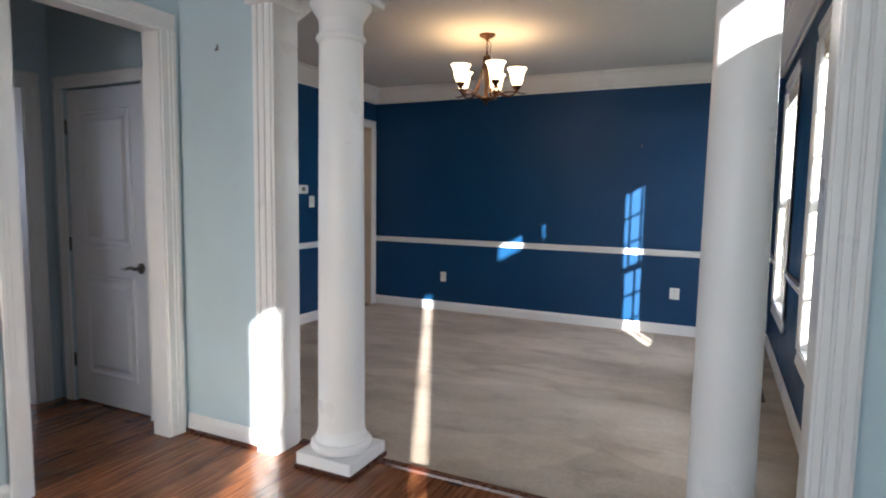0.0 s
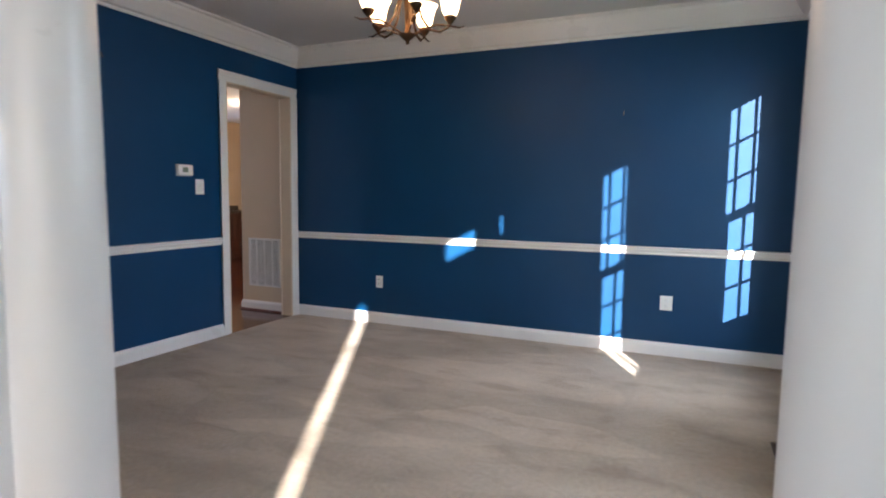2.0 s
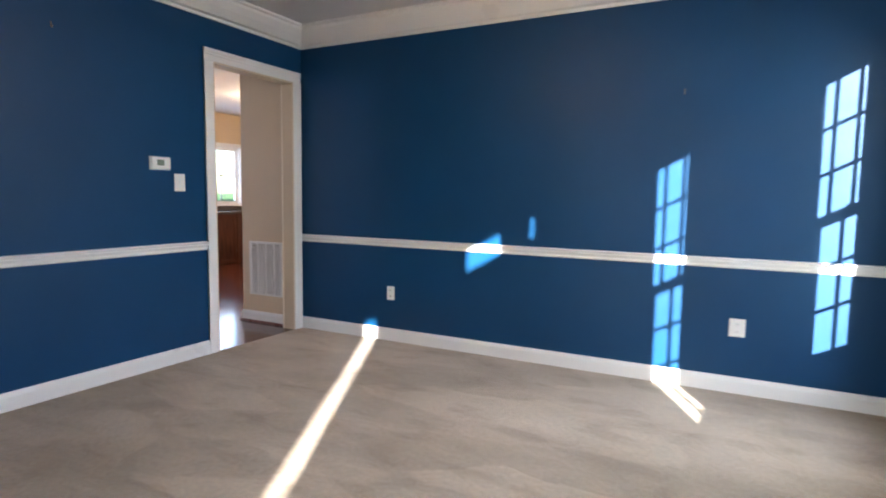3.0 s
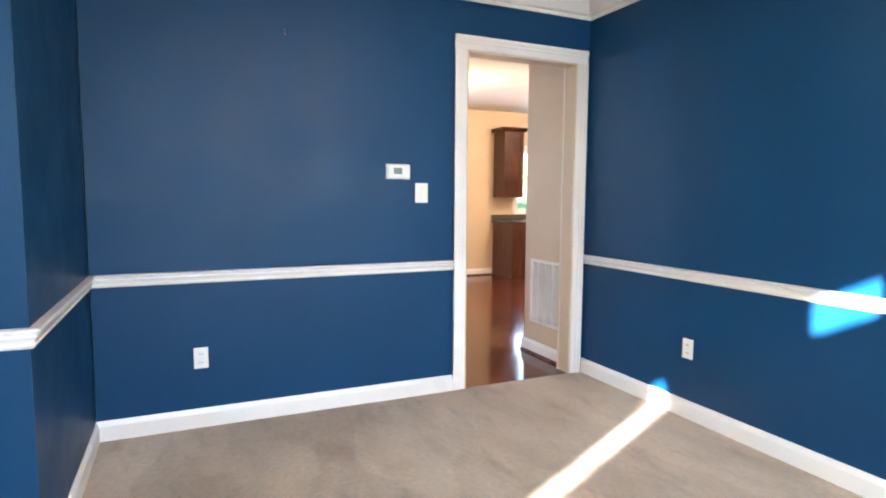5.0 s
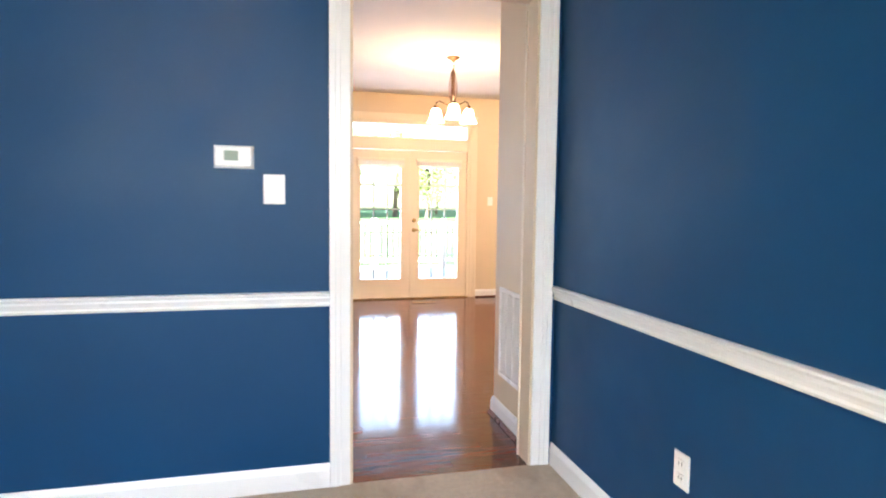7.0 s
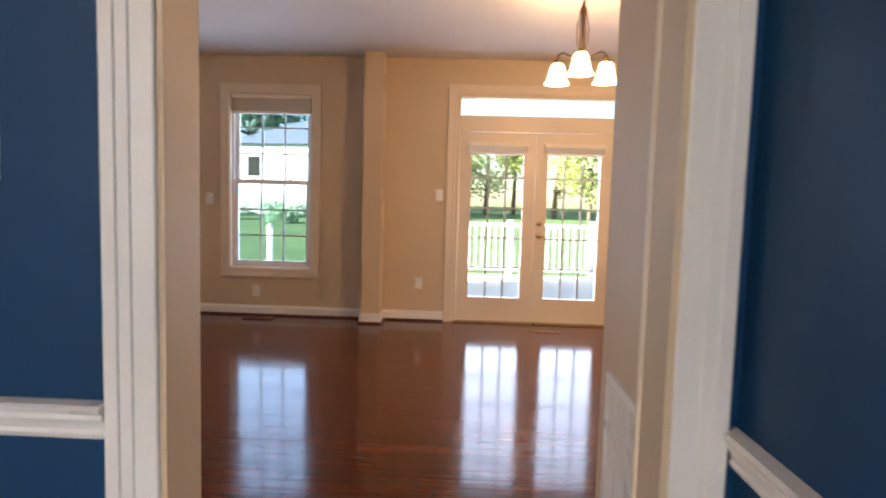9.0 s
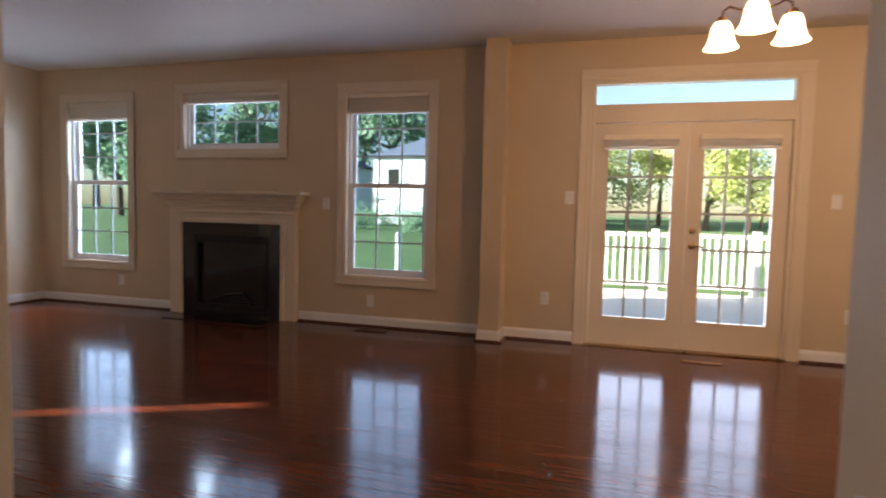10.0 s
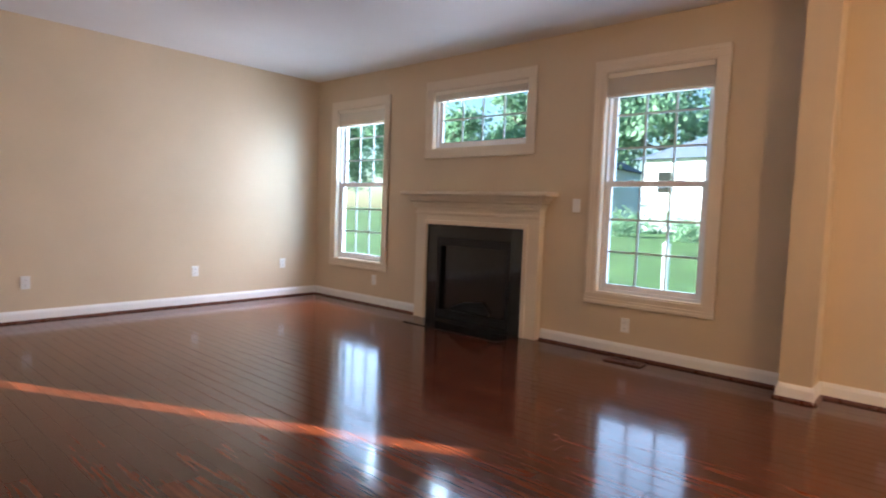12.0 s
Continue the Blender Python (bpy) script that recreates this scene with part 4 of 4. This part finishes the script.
def chandelier(x, y):
    root = empty("chandelier", "bronze chandelier with five lit frosted glass shades", "chandelier")
    root.location = (x, y, 0)
    canopy_and_chain(root, H, 2.575)
    stem = [(0.004, 2.15), (0.012, 2.158), (0.010, 2.17), (0.030, 2.185), (0.048, 2.20), (0.050, 2.208), (0.024, 2.215), (0.014, 2.235), (0.016, 2.30), (0.024, 2.42), (0.030, 2.50), (0.034, 2.53), (0.030, 2.545), (0.012, 2.555), (0.006, 2.58)]
    part("stem", lathe(bmesh.new(), stem, 20), BRONZE, root, smooth=40)
    for k in range(5):
        a = radians(20 + 72 * k)
        c, s = math.cos(a), math.sin(a)
        bm = bmesh.new()
        pts = [(0.03, 2.50), (0.055, 2.40), (0.085, 2.30), (0.13, 2.235), (0.19, 2.222), (0.235, 2.245), (0.25, 2.275)]
        tube(bm, [(r * c, r * s, z) for r, z in pts], [0.006, 0.006, 0.007, 0.008, 0.008, 0.007, 0.007], 8)
        tube(bm, [(r * c, r * s, z) for r, z in ((0.03, 2.205), (0.10, 2.235), (0.17, 2.262), (0.235, 2.258), (0.30, 2.245), (0.335, 2.252))], [0.006, 0.006, 0.007, 0.006, 0.005, 0.002], 8)
        arm = part("arm", bm, BRONZE, root)
        part("cup", lathe(bmesh.new(), [(0.006, -0.035), (0.016, -0.022), (0.034, 0.0), (0.036, 0.012), (0.030, 0.016)], 18, 0.25 * c, 0.25 * s, 2.295), BRONZE, arm, smooth=40)
        part("shade", lathe(bmesh.new(), bell(True, 0.082, 0.135), 28, 0.25 * c, 0.25 * s, 2.312, cap=False), SHADE, root, "lit frosted white glass shade", 60)
    lamp(x, y, 2.32, 1.2, 0.22, (1.0, 0.40, 0.09))
    return root


chandelier(-1.53, 5.22)


def pendant(x, y):
    root = empty("pendant_light", "bronze pendant with three lit downward glass shades", "lamp")
    root.location = (x, y, 0)
    canopy_and_chain(root, H, 2.605)
    up = 0.045
    part("stem", lathe(bmesh.new(), [(r, z + up) for r, z in ((0.006, 2.20), (0.018, 2.22), (0.012, 2.24), (0.010, 2.48), (0.026, 2.50), (0.022, 2.53), (0.006, 2.56))], 18), BRONZE, root, smooth=40)
    for k in range(3):
        a = radians(-12 + 120 * k)
        c, s = math.cos(a), math.sin(a)
        bm = bmesh.new()
        tube(bm, [(r * c, r * s, z + up) for r, z in ((0.012, 2.24), (0.05, 2.215), (0.10, 2.235), (0.15, 2.262), (0.185, 2.25), (0.19, 2.22))], 0.006, 8)
        for off in (0.5, -0.5):
            tube(bm, [(r * math.cos(a + off), r * math.sin(a + off), z + up) for r, z in ((0.02, 2.50), (0.04, 2.40), (0.035, 2.30), (0.014, 2.24))], 0.004, 6)
        arm = part("arm", bm, BRONZE, root)
        part("cup", lathe(bmesh.new(), [(0.010, 0.02), (0.022, 0.012), (0.030, -0.012), (0.028, -0.016)], 18, 0.19 * c, 0.19 * s, 2.205 + up), BRONZE, arm, smooth=40)
        part("shade", lathe(bmesh.new(), bell(False, 0.088, 0.14), 28, 0.19 * c, 0.19 * s, 2.192 + up, cap=False), SHADE, root, "lit frosted white glass shade", 60)
    lamp(x, y, 2.02, 2.8, 0.12)
    lamp(x, y, 2.40, 1.8, 0.12)
    return root


pendant(-6.80, 7.32)

# ---- kitchen beyond the hall wall ----


def cabinet(name, x0, x1, y0, y1, z0, z1, label, doors):
    root = empty(name, label, "cabinet", "kitchen cabinets")
    bm = bmesh.new()
    box(bm, x0, x1, y0, y1, z0, z1)
    part("body", bevelled(bm, 0.003, 1), DARKWOOD, root)
    w = (y1 - y0) / doors
    for k in range(doors):
        a, b = y0 + w * k + 0.006, y0 + w * (k + 1) - 0.006
        bm = bmesh.new()
        slab(bm, "x", x1, x1 + 0.02, a, b, z0 + 0.02, z1 - 0.01, [(a + 0.06, b - 0.06, z0 + 0.08, z1 - 0.07)])
        box(bm, x1, x1 + 0.01, a + 0.06, b - 0.06, z0 + 0.08, z1 - 0.07)
        d = part("cabinet_door", bm, DARKWOOD, root)
        bm = bmesh.new()
        tube(bm, [(x1 + 0.02, b - 0.03, z0 + 0.20), (x1 + 0.04, b - 0.03, z0 + 0.20), (x1 + 0.04, b - 0.03, z0 + 0.30), (x1 + 0.02, b - 0.03, z0 + 0.30)], 0.005, 6)
        part("handle", bm, NICKEL, d)
    return root


cabinet("wall_cabinet", FARX + 0.002, -8.46, 9.10, 9.47, 1.30, 2.36, "dark cherry wall cabinet above the counter", 1)
cr = empty("cabinet_cornice", "dark cherry cornice on the wall cabinet", "trim")
bm = bmesh.new()
sweep(bm, [(0, 0), (0.02, 0), (0.05, 0.05), (0.055, 0.06), (0, 0.06)], (-8.438, 9.05, 2.36), (-8.438, 9.50, 2.36), (1, 0, 0))
box(bm, FARX, -8.438, 9.05, 9.50, 2.36, 2.42)
part("moulding", bm, DARKWOOD, cr)
for k in range(4):
    cabinet("base_cabinet", FARX + 0.002, -8.17, 9.10 + 0.6 * k, 9.70 + 0.6 * k, 0.0, 0.885, "dark cherry base cabinet under the granite worktop", 1)
wt = empty("worktop", "dark speckled granite worktop", "worktop")
bm = bmesh.new()
box(bm, FARX + 0.002, -8.13, 9.07, 11.50, 0.885, 0.925)
box(bm, FARX + 0.002, FARX + 0.022, 9.07, 11.50, 0.925, 1.01)
part("slab", bevelled(bm, 0.004, 1), GRANITE, wt)
for lx, ly in ((-7.6, 9.2), (-6.4, 9.2), (-7.6, 10.6)):
    root = empty("recessed_light", "lit round recessed ceiling light", "lamp", "recessed lights")
    root.location = (lx, ly, H)
    part("trim_ring", lathe(bmesh.new(), [(0.062, -0.001), (0.085, -0.001), (0.085, -0.006), (0.062, -0.010)], 28, cap=False), WHITE, root)
    part("lens", lathe(bmesh.new(), [(0.0625, -0.006), (0.0625, -0.002)], 28), LEDM, root)
lamp(-6.6, 9.6, 2.45, 7.7, 0.25, (1.0, 0.68, 0.38))

# small door stop on the floor by the glazed door
root = empty("door_draft_strip", "thin loose wooden strip lying on the floor", "strip")
bm = bmesh.new()
tube(bm, [(-8.45, 7.25, 0.009), (-8.42, 7.42, 0.009), (-8.44, 7.55, 0.009)], 0.006, 8)
part("strip", bm, BRASS, root)

# ---- outdoors ----
gb = bmesh.new()
n = 48
for i in range(n + 1):
    for j in range(n + 1):
        x = -9.0 - 1500 * (i / n) ** 3.2
        y = (j / n - 0.5)
        y = 3 + 2400 * math.copysign(abs(y) ** 2.4, y)
        d = -9.0 - x
        gb.verts.new((x, y, -0.55 + min(d, 60) * 0.022 + 0.12 * math.sin(x * 0.23) * math.sin(y * 0.19)))
gb.verts.ensure_lookup_table()
for i in range(n):
    for j in range(n):
        gb.faces.new([gb.verts[k] for k in (i * (n + 1) + j, i * (n + 1) + j + 1, (i + 1) * (n + 1) + j + 1, (i + 1) * (n + 1) + j)])
box(gb, -9.05, 1500, -1200, 1206, -0.62, -0.55)
setting("ground", gb, GRASS, "mown green lawn rising gently away from the house", "ground", 60)


def tree(x, y, z, h, spread, leaf, seed, count=520):
    rnd = random.Random(seed)
    root = empty("tree", "leafy deciduous tree behind the lawn", "tree", "trees behind the lawn")
    root.location = (x, y, z)
    bm = bmesh.new()
    tube(bm, [(0, 0, 0), (0.1, 0.05, h * 0.3), (0.0, 0.15, h * 0.6), (0.05, 0, h * 0.85)], [h * 0.03, h * 0.022, h * 0.013, h * 0.004], 8)
    tips = []
    for k in range(9):
        a, z0 = rnd.uniform(0, 6.28), h * rnd.uniform(0.25, 0.7)
        r = spread * rnd.uniform(0.5, 0.9)
        tip = (r * math.cos(a), r * math.sin(a), z0 + h * rnd.uniform(0.1, 0.28))
        tips.append(tip)
        tube(bm, [(0, 0.05, z0), (tip[0] * 0.5, tip[1] * 0.5, z0 + (tip[2] - z0) * 0.4), tip], [h * 0.012, h * 0.008, h * 0.003], 6)
    part("trunk", bm, BARK, root)
    tips.append((0, 0, h * 0.9))
    vs, fs = [], []
    for k in range(count * 3):
        tip = rnd.choice(tips)
        d = Vector((rnd.gauss(0, 1), rnd.gauss(0, 1), rnd.gauss(0, 0.8)))
        p = Vector(tip) + d * spread * 0.25
        if p.z < h * 0.12:
            continue
        s = rnd.uniform(0.10, 0.26) * h / 9
        u = Vector((rnd.gauss(0, 1), rnd.gauss(0, 1), rnd.gauss(0, 1))).normalized()
        v = u.cross(Vector((rnd.gauss(0, 1), rnd.gauss(0, 1), rnd.gauss(0, 1)))).normalized()
        i0 = len(vs)
        vs += [p - u * s, p + v * s * 0.6, p + u * s, p - v * s * 0.6 + u.cross(v) * s * 0.3]
        fs += [(i0, i0 + 1, i0 + 2), (i0, i0 + 2, i0 + 3)]
    me = bpy.data.meshes.new("crown")
    me.from_pydata([tuple(v) for v in vs], [], fs)
    me.materials.append(leaf)
    crown = new("crown", me)
    crown.parent = root
    return root


tr = random.Random(5)
for k in range(12):
    ty = -66 + k * 6.0 + tr.uniform(-2, 2)
    tree(-62 + tr.uniform(-5, 8), ty, 0.6, tr.uniform(10, 16), tr.uniform(3.2, 4.6), LEAF, k, 900)
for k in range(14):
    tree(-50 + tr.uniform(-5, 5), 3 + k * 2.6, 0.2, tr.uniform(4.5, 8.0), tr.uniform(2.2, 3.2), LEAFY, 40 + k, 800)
for k in range(7):
    tree(-40 + tr.uniform(-3, 3), -46 + k * 4.4, 0.0, tr.uniform(8, 11), tr.uniform(2.4, 3.0), LEAF, 60 + k, 900)


def bush(x, y, z, r, seed):
    rnd = random.Random(seed)
    root = empty("shrub", "rounded green garden shrub on the lawn", "shrub", "shrubs")
    root.location = (x, y, z)
    vs, fs = [], []
    for k in range(700):
        d = Vector((rnd.gauss(0, 1), rnd.gauss(0, 1), rnd.gauss(0, 1))).normalized() * r * rnd.uniform(0.5, 1.05)
        p = Vector((d.x, d.y, abs(d.z) * 1.2))
        s = rnd.uniform(0.05, 0.11)
        u = Vector((rnd.gauss(0, 1), rnd.gauss(0, 1), rnd.gauss(0, 1))).normalized()
        v = u.orthogonal().normalized()
        i0 = len(vs)
        vs += [p - u * s, p + v * s * 0.7, p + u * s, p - v * s * 0.7]
        fs += [(i0, i0 + 1, i0 + 2, i0 + 3)]
    me = bpy.data.meshes.new("foliage")
    me.from_pydata([tuple(v) for v in vs], [], fs)
    me.materials.append(LEAF)
    new("foliage", me).parent = root
    bm = bmesh.new()
    tube(bm, [(0, 0, -0.1), (0.02, 0, r * 0.8)], 0.03, 6)
    part("stem", bm, BARK, root)


for k, (bx, by) in enumerate(((-33, -3.2), (-34, -1.0), (-31, 1.6), (-35, 2.6), (-34, -7.5))):
    bush(bx, by, -0.1, 0.9 + 0.15 * (k % 3), 80 + k)
for k in range(7):
    bush(-39.5 + 0.5 * (k % 2), -13.0 + 1.6 * k, 0.05, 1.25 + 0.12 * (k % 3), 95 + k)


def house(x, y, z, w, d, h, rz, label):
    root = empty("neighbour_house", label, "house", "houses behind the lawn")
    root.matrix_world = pose(x, y, z, 0, 0, rz)
    bm = bmesh.new()
    n = int(h / 0.25)
    for k in range(n):
        zz = k * h / n
        box(bm, -d / 2 - 0.012 * (k % 2), d / 2 + 0.012 * (k % 2), -w / 2, w / 2, zz, zz + h / n)
    part("wall", bm, SIDING, root)
    bm = bmesh.new()
    o, e = 0.5, h
    pts = [(-d / 2 - o, -w / 2 - o, e), (d / 2 + o, -w / 2 - o, e), (d / 2 + o, w / 2 + o, e), (-d / 2 - o, w / 2 + o, e), (0, -w / 2 + d * 0.35, e + d * 0.24), (0, w / 2 - d * 0.35, e + d * 0.24)]
    v = [bm.verts.new(p) for p in pts]
    for q in ((0, 1, 4), (1, 2, 5, 4), (2, 3, 5), (3, 0, 4, 5), (3, 2, 1, 0)):
        bm.faces.new([v[i] for i in q])
    part("roof", bm, ROOF, root)
    for k in (0,):
        for zz in (2.6,):
            if zz + 1.5 > h:
                continue
            yy = -w / 2 + w * (k + 0.5) / 4
            bm = bmesh.new()
            box(bm, d / 2 + 0.01, d / 2 + 0.06, yy - 0.55, yy + 0.55, zz - 0.1, zz + 1.45)
            wf = part("window", bm, SIDING, root)
            bm = bmesh.new()
            box(bm, d / 2 + 0.06, d / 2 + 0.07, yy - 0.45, yy + 0.45, zz, zz + 1.35)
            part("pane", bm, SLATE, wf)
    return root


house(-46, -2.7, 0.2, 13, 9, 4.8, -6, "white-sided neighbour house with a grey hipped roof")
house(-60, -24.5, 0.4, 11, 9, 5.4, 4, "white-sided house half hidden by trees")


def deck():
    root = empty("deck", "pale timber deck with white railing outside", "deck")
    for k in range(32):
        bm = bmesh.new()
        x = -8.88 - 0.145 * (k + 1)
        box(bm, x, x + 0.138, 5.2, 10.4, -0.08, -0.045)
        part("deck_board", bm, DECKM, root)
    xr = -13.4
    for y in (5.95, 7.4, 8.9, 10.35):
        bm = bmesh.new()
        box(bm, xr - 0.05, xr + 0.05, y - 0.05, y + 0.05, -0.55, 0.98)
        part("post", bm, SIDING, root)
    for z in (0.05, 0.86):
        bm = bmesh.new()
        box(bm, xr - 0.03, xr + 0.03, 5.95, 10.35, z, z + 0.06)
        part("rail", bm, SIDING, root)
    for k in range(36):
        bm = bmesh.new()
        y = 6.05 + k * 0.12
        box(bm, xr - 0.018, xr + 0.018, y - 0.018, y + 0.018, 0.11, 0.86)
        part("baluster", bm, SIDING, root)
    bm = bmesh.new()
    box(bm, -13.5, -8.9, 5.2, 10.4, -0.54, -0.085)
    part("skirt", bm, DECKM, root)


DECKM = plain("pale_weathered_timber", (0.66, 0.63, 0.58), 0.8)
deck()
fr = empty("yard_post", "white post standing on the lawn", "post")
fr.location = (-14.5, 2.55, -0.45)
bm = bmesh.new()
box(bm, -0.05, 0.05, -0.05, 0.05, 0, 1.1)
part("shaft", bm, SIDING, fr)
bm = bmesh.new()
lathe(bm, [(0.08, 1.1), (0.08, 1.13), (0.02, 1.2)], 4)
part("cap", bm, SIDING, fr)

# ---- floor planks, last ----


def planks(parent, x0, x1, y0, y1, material, joined, seed, near, width=0.083, limit=300):
    """Boards along y with staggered ends; those inside near are parts, the rest one mesh."""
    rnd = random.Random(seed)
    meshes = {}
    vs, fs = [], []
    made = 0
    x = x0
    g = 0.0005
    while x < x1 - 0.01:
        xe = min(x + width, x1)
        y = y0 - rnd.uniform(0, 0.9)
        while y < y1 - 0.02:
            ln = rnd.choice((0.6, 0.8, 1.0, 1.2, 1.4))
            a, b = max(y, y0), min(y + ln, y1)
            if b - a < 0.03:
                y += ln
                continue
            lift = rnd.uniform(-0.0002, 0.0002)
            tilt = rnd.uniform(-0.0003, 0.0003)
            c = 0.0011
            xs, ys = (x + g, x + g + c, xe - g - c, xe - g), (a + g, a + g + c, b - g - c, b - g)
            if made < limit and near[0] <= x < near[1] and near[2] <= (a + b) / 2 < near[3]:
                key = (round(xe - x, 3), round(b - a, 3))
                if key not in meshes:
                    w2, l2 = key[0] / 2 - g, key[1] / 2 - g
                    top = [(-w2 + c, -l2 + c, 0), (w2 - c, -l2 + c, 0), (w2 - c, l2 - c, 0), (-w2 + c, l2 - c, 0)]
                    low = [(-w2, -l2, -0.0004), (w2, -l2, -0.0004), (w2, l2, -0.0004), (-w2, l2, -0.0004)]
                    bot = [(-w2, -l2, -0.012), (w2, -l2, -0.012), (w2, l2, -0.012), (-w2, l2, -0.012)]
                    me = bpy.data.meshes.new("plank")
                    f = [(0, 1, 2, 3)]
                    for i in range(4):
                        j = (i + 1) % 4
                        f += [(4 + i, 4 + j, j, i), (8 + i, 8 + j, 4 + j, 4 + i)]
                    me.from_pydata(top + low + bot, [], f)
                    me.materials.append(material)
                    meshes[key] = me
                ob = new("plank", meshes[key])
                ob.matrix_world = pose((x + xe) / 2, (a + b) / 2, lift, 0, math.degrees(tilt) * 6, 0)
                ob.parent = parent
                made += 1
            else:
                i0 = len(vs)
                t = tilt * 0.05 * 6
                vs += [(xs[1], ys[1], lift + t), (xs[2], ys[1], lift - t), (xs[2], ys[2], lift - t), (xs[1], ys[2], lift + t)]
                vs += [(xs[0], ys[0], lift - 0.0004), (xs[3], ys[0], lift - 0.0004), (xs[3], ys[3], lift - 0.0004), (xs[0], ys[3], lift - 0.0004)]
                vs += [(xs[0], ys[0], -0.012), (xs[3], ys[0], -0.012), (xs[3], ys[3], -0.012), (xs[0], ys[3], -0.012)]
                fs.append((i0, i0 + 1, i0 + 2, i0 + 3))
                for i in range(4):
                    j = (i + 1) % 4
                    fs += [(i0 + 4 + i, i0 + 4 + j, i0 + j, i0 + i), (i0 + 8 + i, i0 + 8 + j, i0 + 4 + j, i0 + 4 + i)]
            y += ln
        x = xe
    me = bpy.data.meshes.new("plank_rest")
    me.from_pydata(vs, [], fs)
    me.materials.append(joined)
    ob = new("plank_rest", me)
    ob.parent = parent
    tagged(ob, kind="stuff")


FOYPLANKJ = wood_material("honey_brown_oak_planks_joined", (0.10, 0.032, 0.012), (0.22, 0.085, 0.032), (0.34, 0.15, 0.065), 0.16, True)
planks(floor_foyer, -3.78, 1.10, -5.0, 3.17, FOYPLANK, FOYPLANKJ, 3, (-3.7, 0.6, 1.2, 3.2))
planks(floor_family, FARX, -3.747, 0.11, 11.9, PLANK, PLANKJ, 4, (-7.6, -4.2, 2.4, 7.0))
